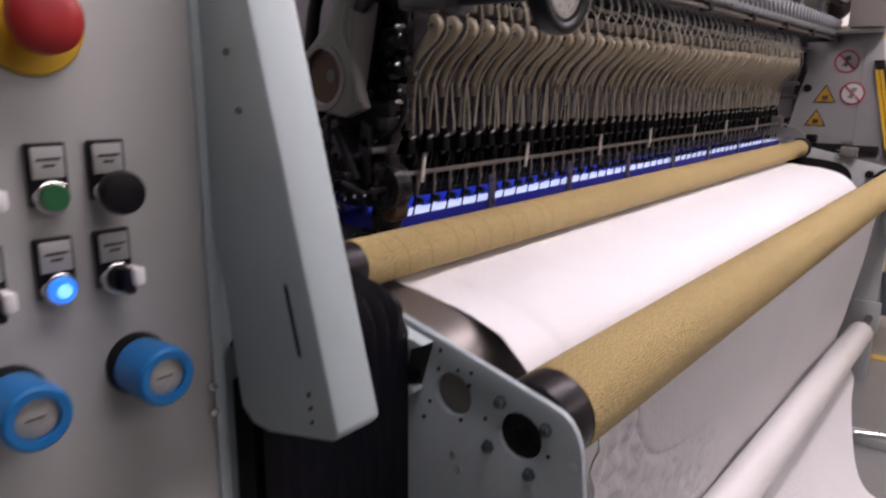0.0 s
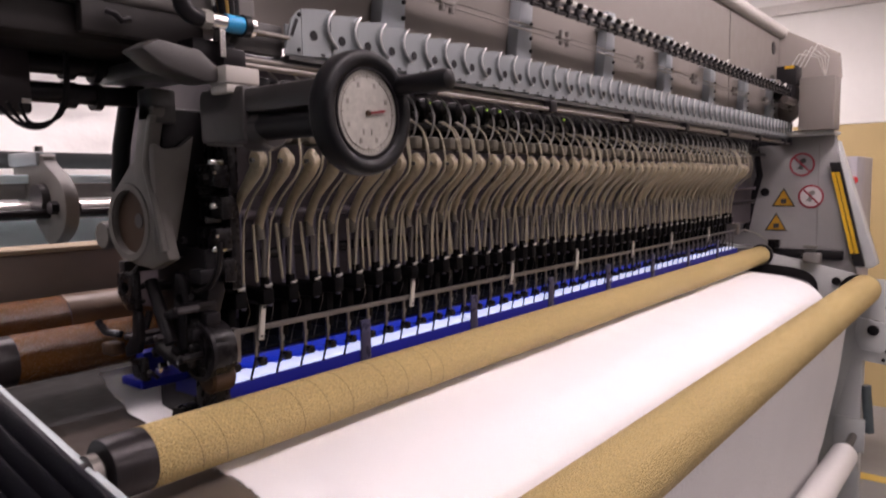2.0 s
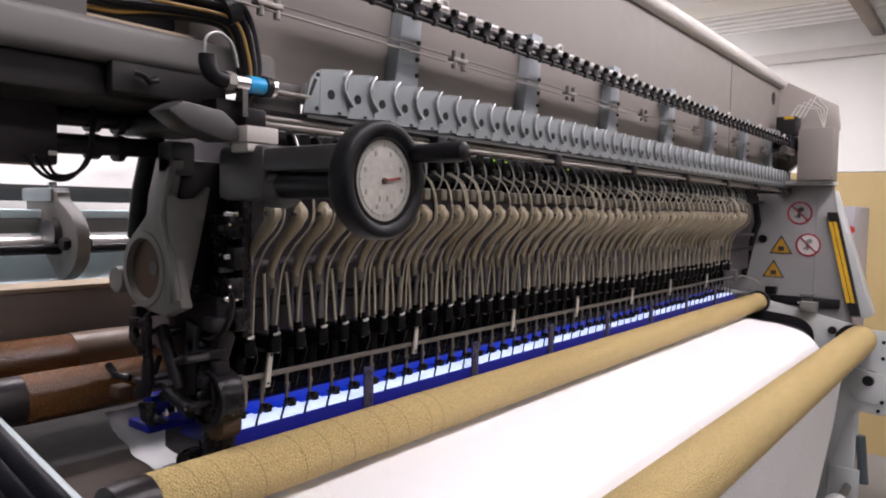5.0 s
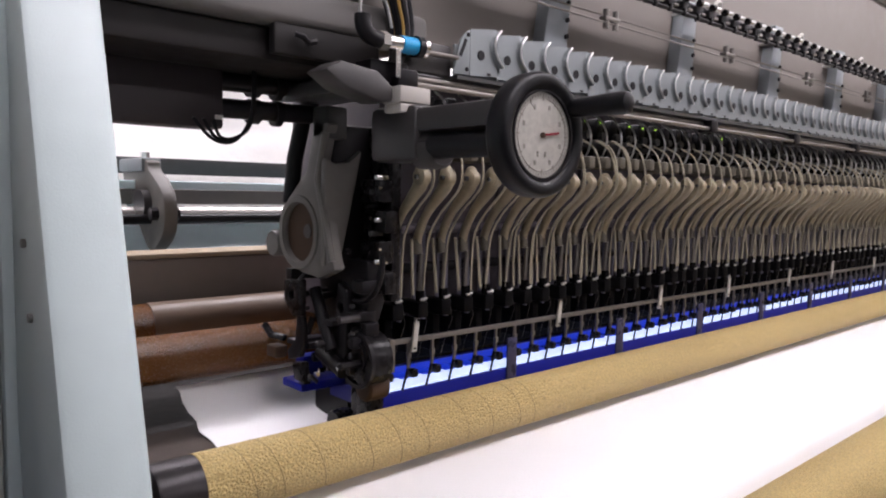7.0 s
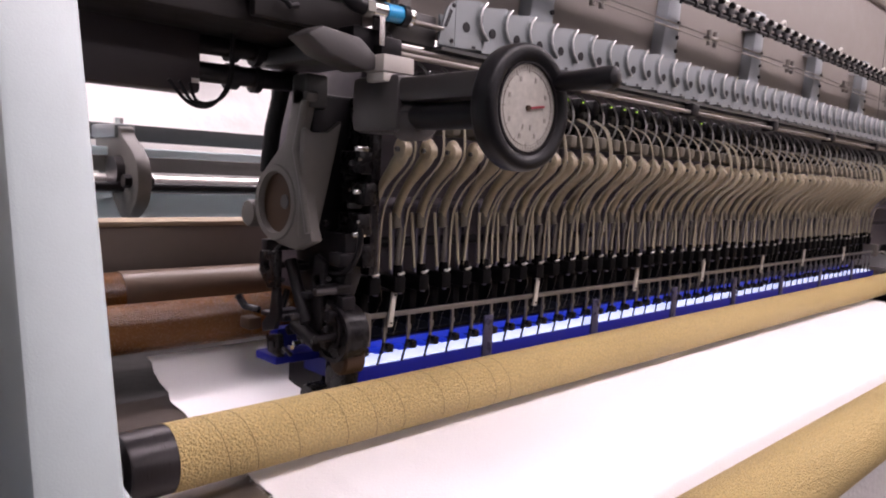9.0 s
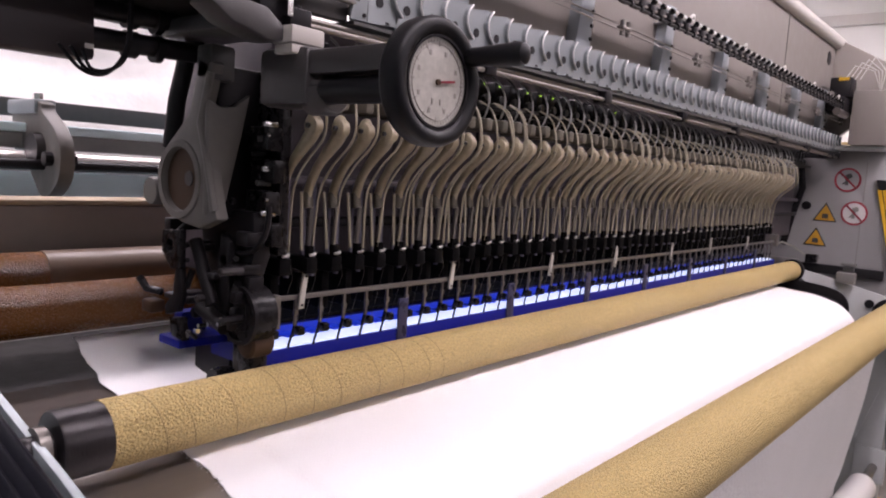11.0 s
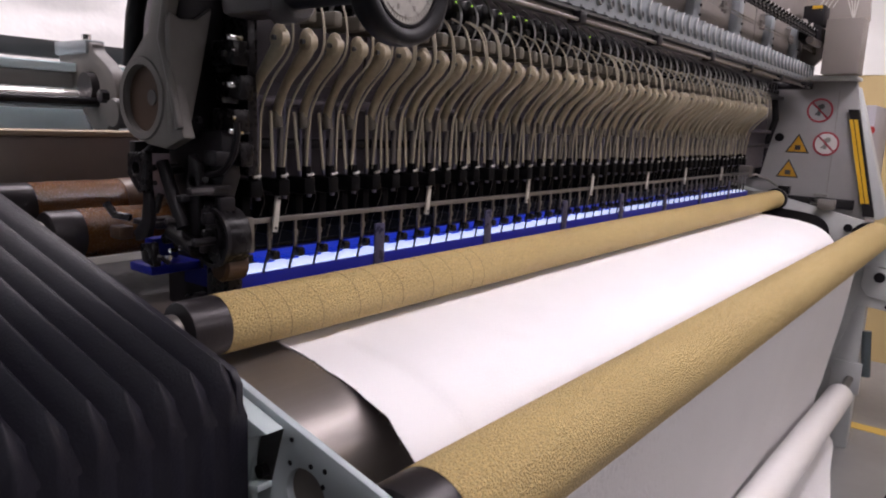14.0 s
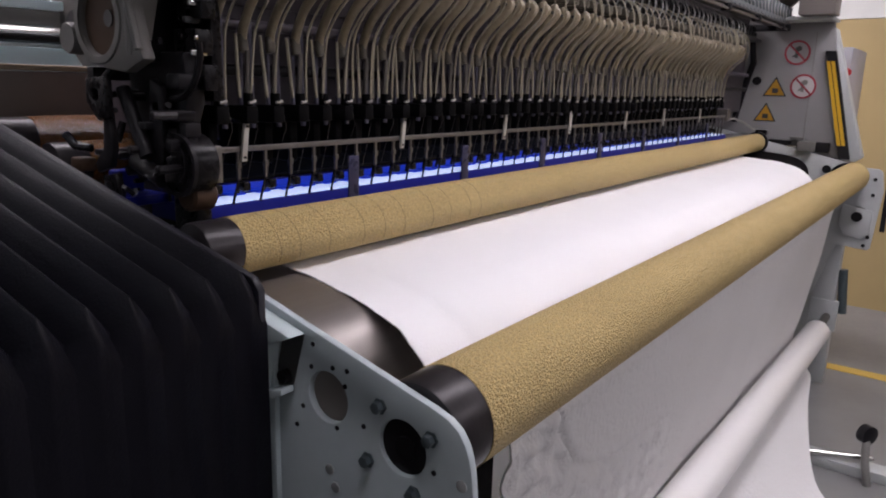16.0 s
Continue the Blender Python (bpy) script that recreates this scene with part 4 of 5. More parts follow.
part("white_block", box(-0.140, -0.096, -0.133, -0.097, 1.604, 1.6160, 0.002), CREAM, mount)

wheel = thing("handwheel", "black rubber handwheel with a pale dial indicator and crank grip", "handwheel")
hx, hy, hz = -0.1075, -0.335, 1.5650
part("rim", lathe((hx, hy, hz), (0, -1, 0), [(0.0480, -0.010), (0.058, -0.0125), (0.064, -0.0125), (0.0675, -0.0105), (0.0695, -0.007), (0.0703, 0.002), (0.0700, 0.011), (0.0682, 0.0160), (0.0645, 0.0185), (0.0575, 0.0178), (0.0530, 0.0155), (0.0512, 0.0125), (0.0495, 0.0115)], 64, closed=True), RUBBER, wheel, "black rubber rim")
dial = part("dial", lathe((hx, hy, hz), (0, -1, 0), [(0.0495, 0.0), (0.0495, 0.010), (0.0487, 0.0115)], 48), DIAL, wheel, "worn pale dial face")
part("bezel", ring((hx, hy - 0.0115, hz), (0, 1, 0), 0.0506, 0.0478, 0.006, 48), DARK, dial)
part("hub", rod((hx, hy - 0.011, hz), (hx, hy - 0.014, hz), 0.0032, 14), RESIN, dial)
bm = box(0.004, 0.028, -0.0135, -0.0125, -0.0012, 0.0012)
ob = part("needle", bm, REDPRINT, dial, "thin red needle")
ob.location, ob.rotation_euler = (hx, hy, hz), (0, radians(-8), 0)
for k in range(12):
    a = radians(30 * k)
    o = part("mark", box(-0.0007, 0.0007, -0.0121, -0.0117, 0.038, 0.043), DIALPRINT, dial)
    o.location, o.rotation_euler = (hx, hy, hz), (0, a, 0)
for k in range(60):
    o = part("fine_mark", box(-0.0003, 0.0003, -0.0121, -0.0117, 0.0425, 0.0455), DIALPRINT, dial)
    o.location, o.rotation_euler = (hx, hy, hz), (0, radians(6 * k), 0)
for k in range(8):
    a = radians(45 * k + 20)
    part("numeral_bar", box(hx + 0.033 * math.sin(a) - 0.0018, hx + 0.033 * math.sin(a) + 0.0018, hy - 0.0121, hy - 0.0117, hz + 0.033 * math.cos(a) - 0.0026, hz + 0.033 * math.cos(a) + 0.0026), DIALPRINT, dial)
for rr in (0.0465, 0.0405):
    part("print_ring", ring((hx, hy - 0.0118, hz), (0, 1, 0), rr + 0.0006, rr, 0.0007, 48), DIALPRINT, dial)
for dx in (-0.007, 0.006):
    part("print_bar", box(hx + dx - 0.0012, hx + dx + 0.0012, hy - 0.0122, hy - 0.0117, hz - 0.024, hz - 0.018), DIALPRINT, dial)
part("shaft", rod((hx, hy + 0.01, hz - 0.005), (hx, -0.15, hz - 0.005), 0.017, 20), RUBBER, wheel, "black sleeved shaft")
part("grip", lathe((hx + 0.050, hy - 0.004, hz + 0.034), (0.05, -1, 0.02), [(0.008, 0), (0.011, 0.008), (0.011, 0.025), (0.0122, 0.052), (0.0130, 0.076), (0.0115, 0.083), (0.006, 0.086)], 24), RUBBER, wheel, "black crank grip")

motor = thing("servo_box", "dark brown metal motor box with a slotted tab", "motor box")
part("body", box(-0.62, -0.288, 0.07, 0.11, 1.581, 1.70, 0.006), material("dark_brown_paint", (0.024, 0.018, 0.021), 0.45, grain=0.1, scale=30, stain=0.1), motor)
# white inlay painted for the bright light showing through the tab's slot
part("tab_hole", box(-0.302, -0.2915, 0.0680, 0.0697, 1.594, 1.600, 0.0), WHITE, motor)
for z in (1.612, 1.650):
    s = part("actuator", rod((-0.33, 0.095, z), (-0.13, 0.095, z + 0.004), 0.014, 18), BLACK, motor, "black round actuator")
    part("ring", rod((-0.24, 0.095, z), (-0.225, 0.095, z), 0.018, 18), BLACK, s)
    part("ring", rod((-0.20, 0.095, z), (-0.19, 0.095, z), 0.019, 18), DARK, s)
for k in range(3):
    pts = smooth_line([(-0.256 + 0.004 * k, 1.70), (-0.257 + 0.004 * k, 1.62), (-0.266 + 0.004 * k, 1.585), (-0.288 + 0.004 * k, 1.563 + 0.003 * k), (-0.316 + 0.008 * k, 1.566 + 0.002 * k), (-0.342 + 0.016 * k, 1.592)])
    part("cable", tube([(x, 0.048 + 0.005 * k, z) for x, z in pts], 0.0024), RUBBER, motor)

# ---- right end of the head ----
side = thing("side_frame", "grey painted side frame plate with warning signs", "machine side")
part("plate", plate("x", 3.078, 0.03, [(0.7, 0.0), (0.7, 1.70), (-0.05, 1.72), (-0.285, 1.69), (-0.34, 1.35), (-0.40, 1.0), (-0.40, 0.0)], 0.004), SIDEGREY, side)
part("top_cap", box(2.95, 3.12, -0.30, 0.0, 1.683, 1.698, 0.004), GREY, side)
part("foot_rail", box(3.05, 3.077, -0.34, 0.30, 1.10, 1.145, 0.004), BLACK, side)
hinge = part("hinge", box(3.03, 3.05, -0.225, -0.18, 1.09, 1.15, 0.004), DARKCAST, side)
part("plate", box(3.024, 3.052, -0.232, -0.172, 1.152, 1.164, 0.002), CASTGREY, hinge)
part("pin", rod((3.028, -0.165, 1.12), (3.028, -0.235, 1.12), 0.007, 12), CHROME, hinge)
part("valve", box(3.0, 3.045, -0.07, -0.02, 1.15, 1.19, 0.004), OILBLACK, side)
part("hose", tube([(3.02, -0.02, 1.18), (2.98, 0.03, 1.22), (2.90, 0.06, 1.24), (2.80, 0.07, 1.235)], 0.005, 8), CLIPGREY, side, "pale air hose")
part("arm", tube([(3.065, 0.06, 1.62), (3.06, 0.04, 1.50), (3.06, 0.075, 1.36), (3.06, 0.10, 1.22)], 0.016, 10), DARK, side)
part("knob", rod((3.077, 0.015, 1.418), (3.062, 0.015, 1.418), 0.02, 20), DARK, side)
part("seam", box(3.0755, 3.079, -0.2215, -0.2185, 1.12, 1.64), CASTGREY, side)


def ban_sign(y, z, ground, figure):
    s = thing("prohibition_sign", "round red prohibition sign with a slash", "sign", "signs on the side frame")
    c = part("disc", rod((3.0772, y, z), (3.0750, y, z), 0.052, 40), ground, s)
    part("ring", ring((3.0745, y, z), (1, 0, 0), 0.056, 0.0475, 0.002, 44), REDPRINT, c)
    d = 0.0345
    bm = tube([(3.0742, y + d, z + d), (3.0742, y - d, z - d)], 0.004, 4)
    part("slash", bm, REDPRINT, c)
    part("mark", box(3.0742, 3.0748, y - 0.004, y + 0.010, z - 0.025, z + 0.024), figure, c)
    part("mark", rod((3.0742, y - 0.006, z + 0.018), (3.0748, y - 0.006, z + 0.018), 0.012, 18), figure, c)
    part("mark", plate("x", 3.0741, 0.0006, [(y + 0.004, z - 0.002), (y + 0.022, z - 0.018), (y + 0.018, z - 0.024), (y, z - 0.008)]), figure, c)


ban_sign(-0.147, 1.549, SIDEGREY, DARKCAST)
ban_sign(-0.190, 1.396, SIGNWHITE, CASTGREY)


def warn_sign(y, z, r=0.05):
    s = thing("warning_sign", "yellow triangular warning sign with dark border", "sign", "signs on the side frame")
    def tri(rr):
        return [(y + rr * math.sin(radians(120 * k)), z + rr * math.cos(radians(120 * k))) for k in range(3)]
    c = part("border", plate("x", 3.0765, 0.0012, tri(r)), INK, s)
    part("field", plate("x", 3.0752, 0.0012, tri(r * 0.80)), SIGNYELLOW, c)
    part("mark", box(3.0742, 3.0750, y - 0.014, y + 0.012, z - 0.016, z + 0.006), INK, c)


warn_sign(-0.069, 1.378, 0.062)
warn_sign(-0.038, 1.258, 0.060)

curtain_post = thing("guard_post", "grey guard post housing a light curtain", "guard post", "guard posts")
part("shell", plate("x", 3.115, 0.09, [(-0.20, 1.66), (-0.29, 1.66), (-0.47, 1.08), (-0.44, 1.06), (-0.30, 1.06), (-0.24, 1.10)], 0.006), GREY, curtain_post)
part("post", box(3.12, 3.20, -0.20, 0.05, 0.0, 1.64), GREY, curtain_post)
bar2 = thing("light_curtain", "black light curtain bar with yellow stripes", "light curtain")
part("housing", plate("x", 3.050, 0.0265, [(-0.268, 1.555), (-0.312, 1.555), (-0.428, 1.075), (-0.384, 1.075)]), BLACK, bar2)
for dy in (0.002, -0.017):
    part("stripe", plate("x", 3.0485, 0.0014, [(-0.279 + dy, 1.510), (-0.294 + dy, 1.510), (-0.385 + dy, 1.135), (-0.370 + dy, 1.135)]), YELLOW, bar2, "yellow stripe")

far_cab = thing("far_control_box", "grey control box with red stop button", "cabinet")
part("body", box(3.40, 3.9, -0.335, 0.3, 0.0, 1.59, 0.006), material("violet_grey_paint", (0.34, 0.33, 0.36), 0.45, grain=0.05, scale=25, stain=0.08), far_cab)
part("button_base", rod((3.401, -0.303, 1.470), (3.385, -0.303, 1.470), 0.022, 24), YELLOW, far_cab)
part("button", lathe((3.386, -0.303, 1.470), (-0.75, -0.66, 0), [(0.010, 0), (0.016, 0.006), (0.019, 0.035), (0.016, 0.045)], 24), RED, far_cab)
part("latch", box(3.388, 3.401, -0.30, -0.285, 1.25, 1.30, 0.003), BLACK, far_cab)

tbox = thing("drive_box", "beige metal box beside a small black motor", "motor box")
part("box", box(2.88, 3.015, -0.31, -0.165, 1.700, 1.935, 0.003), BEIGE, tbox)
part("motor", box(2.84, 2.95, -0.16, -0.075, 1.905, 1.99, 0.006), BLACK, tbox)
part("cylinder", rod((2.70, -0.115, 1.90), (2.90, -0.115, 1.90), 0.014, 16), CHROME, tbox)
part("cylinder", rod((2.72, -0.14, 1.83), (2.90, -0.14, 1.83), 0.016, 16), STEEL, tbox)
part("sticker", box(2.8385, 2.8400, -0.15, -0.11, 1.975, 1.988), YELLOW, tbox)
part("base", box(2.80, 2.98, -0.15, -0.046, 1.84, 1.90, 0.003), DARK, tbox)
for k in range(4):
    part("wire", tube([(2.9, -0.12 - 0.02 * k, 1.985), (2.93, -0.15 - 0.025 * k, 2.05 + 0.012 * k), (2.97, -0.22 - 0.015 * k, 2.03), (2.99, -0.25, 1.94)], 0.0022, 6), WHITE, tbox)

# ---- carriage: side plates, rollers, tray ----
carriage = thing("roller_carriage", "sliding grip-roller carriage with grey side plates", "roller carriage")
BX0, BX1 = -0.226, 2.80


def top_z(y):
    return 1.161 + 0.255 * y


edge = [(0.62, top_z(0.62) - 0.03), (0.0, top_z(0.0) - 0.006), (-0.12, top_z(-0.12)), (-0.465, top_z(-0.465)), (-0.485, 1.036), (-0.498, 1.027), (-0.507, 1.014), (-0.512, 1.0), (-0.515, 0.986)]
edge += [(-0.524, 0.90), (-0.53, 0.62), (-0.30, 0.45), (0.62, 0.45)]
near_holes = [(-0.316, 1.011, 0.031), (-0.426, 0.985, 0.032)]
np_ = part("near_plate", plate("x", -0.306, 0.010, edge, 0.0015, near_holes), PLATEBLUE, carriage, "grey side plate with bolts and holes")
part("hole_backing", rod((-0.294, -0.316, 1.011), (-0.290, -0.316, 1.011), 0.034, 24), BEIGE, np_)
part("hub_cup", lathe((-0.300, -0.426, 0.985), (1, 0, 0), [(0.0315, 0.0), (0.0315, 0.014), (0.01, 0.015)], 30), BLACK, np_)
part("hub_core", rod((-0.303, -0.428, 0.983), (-0.286, -0.428, 0.983), 0.014, 20), DARK, np_)
for y, z in ((-0.395, 1.024), (-0.464, 1.008), (-0.378, 0.955), (-0.443, 0.938)):
    part("bolt", lathe((-0.306, y, z), (-1, 0, 0), [(0.0095, 0), (0.0095, 0.0015), (0.0068, 0.002), (0.0068, 0.009), (0.0045, 0.010)], 6), BOLTSTEEL, np_)
for y, z in ((-0.319, 0.922), (-0.328, 0.902), (-0.504, 0.970)):
    part("bolt", lathe((-0.306, y, z), (-1, 0, 0), [(0.0065, 0), (0.0065, 0.0012), (0.004, 0.002)], 12), ALU, np_)
for y, z in ((-0.294, 1.070), (-0.291, 1.042), (-0.325, 1.049), (-0.347, 1.051), (-0.344, 1.032), (-0.276, 0.989), (-0.265, 0.962), (-0.331, 0.978), (-0.215, 0.960), (-0.214, 0.936), (-0.372, 0.993), (-0.469, 0.972)):
    part("hole", rod((-0.3072, y, z), (-0.3055, y, z), 0.0030, 10), BLACK, np_)
hook = part("bracket", plate("x", -0.332, 0.024, [(-0.200, 1.102), (-0.284, 1.081), (-0.247, 1.064), (-0.205, 1.070)], 0.002), PALE, np_, "pale folded bracket")
part("lip", plate("x", -0.328, 0.020, [(-0.249, 1.066), (-0.243, 1.068), (-0.229, 1.002), (-0.262, 1.012), (-0.263, 1.005), (-0.226, 0.984), (-0.216, 0.994), (-0.236, 1.068)], 0.001), PALE, hook)
part("recess", plate("x", -0.3085, 0.001, [(-0.282, 1.079), (-0.245, 1.066), (-0.229, 1.003), (-0.262, 1.012)]), DARKCAST, hook)
part("bolt", rod((-0.318, -0.252, 1.022), (-0.307, -0.252, 1.022), 0.008, 12), DARK, hook)
part("flange", box(-0.315, -0.307, -0.236, -0.200, 0.45, 1.068, 0.002), PALE, np_)
far_edge = edge[:3] + [(-0.50, top_z(-0.50) + 0.015), (-0.556, 1.046), (-0.572, 1.035), (-0.586, 0.95), (-0.575, 0.80), (-0.567, 0.69), (-0.555, 0.68), (-0.43, 0.69), (-0.36, 0.45), (0.62, 0.45)]
fp = part("far_plate", plate("x", 2.835, 0.012, far_edge, 0.0015), GREY, carriage, "grey far side plate")
part("bolt", rod((2.835, -0.35, 1.03), (2.822, -0.35, 1.03), 0.018, 20), BLACK, fp)
part("knob", lathe((2.835, -0.50, 0.83), (-1, 0, 0), [(0.045, 0), (0.045, 0.012), (0.025, 0.014), (0.022, 0.03)], 28), CASTGREY, fp)
part("knob_core", rod((2.80, -0.50, 0.83), (2.812, -0.50, 0.83), 0.022, 20), DARK, fp)
part("latch", box(2.84, 2.90, -0.66, -0.60, 0.93, 0.945, 0.003), GOLD, fp)
part("edge_strip", box(2.835, 2.85, -0.612, -0.592, 0.77, 0.99), BLACK, fp)
part("bearing_block", lathe((2.834, -0.436, 0.997), (-1, 0, 0), [(0.070, 0), (0.070, 0.05), (0.066, 0.053), (0.03, 0.054)], 32), BLACK, fp, "black roller bearing block")
part("bearing_block", lathe((2.834, -0.0376, 1.1303), (-1, 0, 0), [(0.050, 0), (0.050, 0.022), (0.03, 0.024)], 28), BLACK, fp)
part("clamp", box(2.79, 2.834, -0.29, -0.22, 1.105, 1.150, 0.004), CASTGREY, fp)
part("cover", plate("x", 2.815, 0.018, [(-0.44, 0.88), (-0.56, 0.86), (-0.56, 0.76), (-0.53, 0.73), (-0.46, 0.74), (-0.43, 0.79)], 0.004), GREY, fp)
for y, z in ((-0.548, 1.0), (-0.548, 0.93), (-0.552, 0.74), (-0.54, 0.70)):
    part("bolt", rod((2.835, y, z), (2.826, y, z), 0.008, 10), DARK, fp)
part("leg", box(2.85, 2.93, -0.46, -0.30, 0.0, 0.9, 0.005), GREY, carriage)


def grip_roller(name, y, z, r, x0, x1, mat, cap_len, seams, journal=0.06, turn=(0, 0)):
    """A grip roller: taped tube, dark end sleeves, journal."""
    g = part(name, rod((x0, y, z), (x1, y, z), r, 56), mat, carriage)
    part("sleeve", lathe((x0, y, z), (-1, 0, 0), [(r * 0.985, 0), (r * 0.985, cap_len), (r * 0.95, cap_len + 0.003), (r * 0.4, cap_len + 0.004)], 48), CAP, g, "worn dark steel sleeve")
    part("sleeve", lathe((x1, y, z), (1, 0, 0), [(r * 0.97, 0), (r * 0.97, 0.02), (r * 0.4, 0.021)], 40), CAP, g)
    part("journal", rod((x0 - cap_len - journal, y, z), (x0, y, z), r * 0.42, 24), CAP, g)
    if journal > 0.03:
        part("collar", rod((x0 - cap_len - 0.022, y, z), (x0 - cap_len - 0.010, y, z), r * 0.62, 24), NICKEL, g)
    part("journal", rod((x1, y, z), (2.84, y, z), r * 0.42, 24), CAP, g)
    for k in range(seams):
        x = x0 + 0.030 + 0.060 * k + 0.040 * noise.noise(Vector((k * 3.7, 1, 2)))
        pts = [(x + 0.062 * a / 360.0, y + (r - 0.0002) * math.cos(radians(a)), z + (r - 0.0002) * math.sin(radians(a))) for a in range(-40, 230, 12)]
        part("seam", tube(pts, 0.0007, 5), SEAM, g)
    if turn != (0, 0):
        g.matrix_basis = Matrix.Translation((x0, y, z)) @ pose(0, 0, 0, 0, -turn[1], turn[0]) @ Matrix.Translation((-x0, -y, -z))
    return g


grip_roller("back_roller", -0.0376, 1.1303, 0.0424, BX0, BX1, CORK, 0.052, 10)
grip_roller("front_roller", -0.436, 0.997, 0.0625, -0.238, 2.74, CORK, 0.052, 0, 0.004, (-0.65, 0.3))
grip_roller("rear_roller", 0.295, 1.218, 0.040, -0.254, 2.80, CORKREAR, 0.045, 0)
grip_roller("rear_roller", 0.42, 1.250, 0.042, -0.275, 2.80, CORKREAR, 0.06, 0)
tray_prof = smooth_line([(0.02, 1.078), (-0.10, 1.070), (-0.18, 1.061), (-0.232, 1.044), (-0.262, 1.012), (-0.272, 0.97), (-0.274, 0.90)], 4)
# dark band drawn for the shade between cloth end and far plate
part("side_guide", plate("x", 2.795, 0.012, [(y - 0.012, z + 0.020) for y, z in tray_prof] + [(-0.286, 0.80), (0.02, 0.80)], 0.002), DARK, carriage, "dark curved band standing in for shade at the far plate")
# added box, only darkens the gap at the cloth's left edge
part("near_guard", box(-0.292, -0.112, -0.425, -0.36, 0.45, 0.925, 0.006), MATTBLACK, carriage, "black box added to darken the gap left of the cloth")
# black sheet in place of the shadow past the tray's far end
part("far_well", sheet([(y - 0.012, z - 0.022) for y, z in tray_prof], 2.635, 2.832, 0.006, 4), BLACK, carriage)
part("tray", sheet(tray_prof, -0.29, 2.63, 0.006, 4), TRAY, carriage, "brushed steel tray with a rounded front")
part("tray_end", plate("x", -0.287, 0.004, [(0.02, 1.070), (-0.18, 1.054), (-0.228, 1.038), (-0.256, 1.006), (-0.266, 0.965), (-0.267, 0.90), (0.02, 0.90)]), TRAY, carriage)
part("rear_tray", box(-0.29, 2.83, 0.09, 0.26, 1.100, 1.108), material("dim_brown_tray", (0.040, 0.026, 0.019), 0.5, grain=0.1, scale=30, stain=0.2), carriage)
# added sheet, keeps the gap under the rear rollers dark
part("rear_pan", box(-0.292, 2.83, 0.264, 0.60, 1.090, 1.098), UNDER, carriage, "dark sheet added below the rear rollers to hide the lit floor")
part("wood_beam", box(-0.6, 2.83, 0.47, 0.53, 1.262, 1.366, 0.003), BOARDFACE, carriage)
part("beam_top", box(-0.6, 2.83, 0.465, 0.56, 1.367, 1.377, 0.003), WOOD, carriage)
part("cyan_beam", box(-0.8, 2.83, 0.80, 0.86, 1.462, 1.496, 0.003), CASTGREY, carriage)
part("cyan_beam_top", box(-0.8, 2.83, 0.78, 0.90, 1.497, 1.516, 0.003), CYAN, carriage)
part("upper_rail", box(-0.8, 2.83, 0.95, 1.0, 1.535, 1.575, 0.003), DARKCAST, carriage)
part("rear_shaft", rod((-0.8, 0.76, 1.437), (2.83, 0.76, 1.437), 0.021, 24), SATIN, carriage, "polished steel shaft")
part("black_rod", rod((-0.8, 0.69, 1.432), (2.83, 0.69, 1.432), 0.011, 14), BLACK, carriage)
part("cyan_panel", plate("x", -0.8, 3.6, [(0.95, 1.450), (0.65, 1.332), (0.65, 1.322), (0.95, 1.435)]), CYAN, carriage)
rl = part("cam_lever", plate("x", -0.015, 0.03, smooth_line([(0.866, 1.556), (0.72, 1.560), (0.70, 1.54), (0.64, 1.505), (0.612, 1.465), (0.618, 1.41), (0.66, 1.374), (0.70, 1.364), (0.735, 1.39), (0.79, 1.438), (0.85, 1.46)], 3), 0.004, [(0.715, 1.462, 0.034)]), HOUSINGGREY, carriage, "cast grey cam lever")
part("bolt", rod((0, 0.76, 1.565), (0, 0.76, 1.578), 0.010, 6), CHROME, rl)
part("head_block", box(-0.022, 0.022, 0.72, 0.868, 1.535, 1.5645, 0.005), COMBPAINT, rl)
part("hub", rod((-0.03, 0.715, 1.462), (0.03, 0.715, 1.462), 0.033, 24), MOUNTGREY, rl)
part("bolt", rod((-0.03, 0.65, 1.445), (0.03, 0.65, 1.445), 0.014, 6), DARK, rl)
part("worn_film", rod((-0.12, 0.42, 1.250), (2.79, 0.42, 1.250), 0.0435, 40), material("worn_tan_film", (0.13, 0.088, 0.062), 0.38, grain=0.15, scale=60, stain=0.2), carriage, "worn tan film")

# cloth web
cloth = thing("quilt_cloth", "white quilting cloth with a ragged edge lying over the tray", "cloth")


def wob(x, j):
    return 0.0012 * noise.noise(Vector((x * 3, j * 0.2, 0))) + 0.007 * (0.5 + 0.5 * math.tanh((x + 0.018 - 0.012 * math.sin(j * 0.06)) / 0.011)) * min(1, max(0, (j - 45) / 25)) + 0.0012 * noise.noise(Vector((x * 14, j * 0.15, 4)))


prof = smooth_line([(0.30, 1.172), (0.20, 1.122), (0.10, 1.112), (0.04, 1.108), (0.0, 1.094), (-0.04, 1.084), (-0.10, 1.077), (-0.20, 1.066), (-0.27, 1.049), (-0.325, 1.012), (-0.355, 0.965), (-0.385, 0.925)], 10)
prof = [(y, z - 0.004) for y, z in prof]


def edge_x(j):
    """The cloth's left edge runs outwards towards the front."""
    return -0.116 - 0.026 * min(1, max(0, (-0.10 - prof[j][0]) / 0.20))


part("top_web", sheet(prof, edge_x, 2.56, 0.0015, 300, wob), CLOTH, cloth)
rnd = random.Random(21)
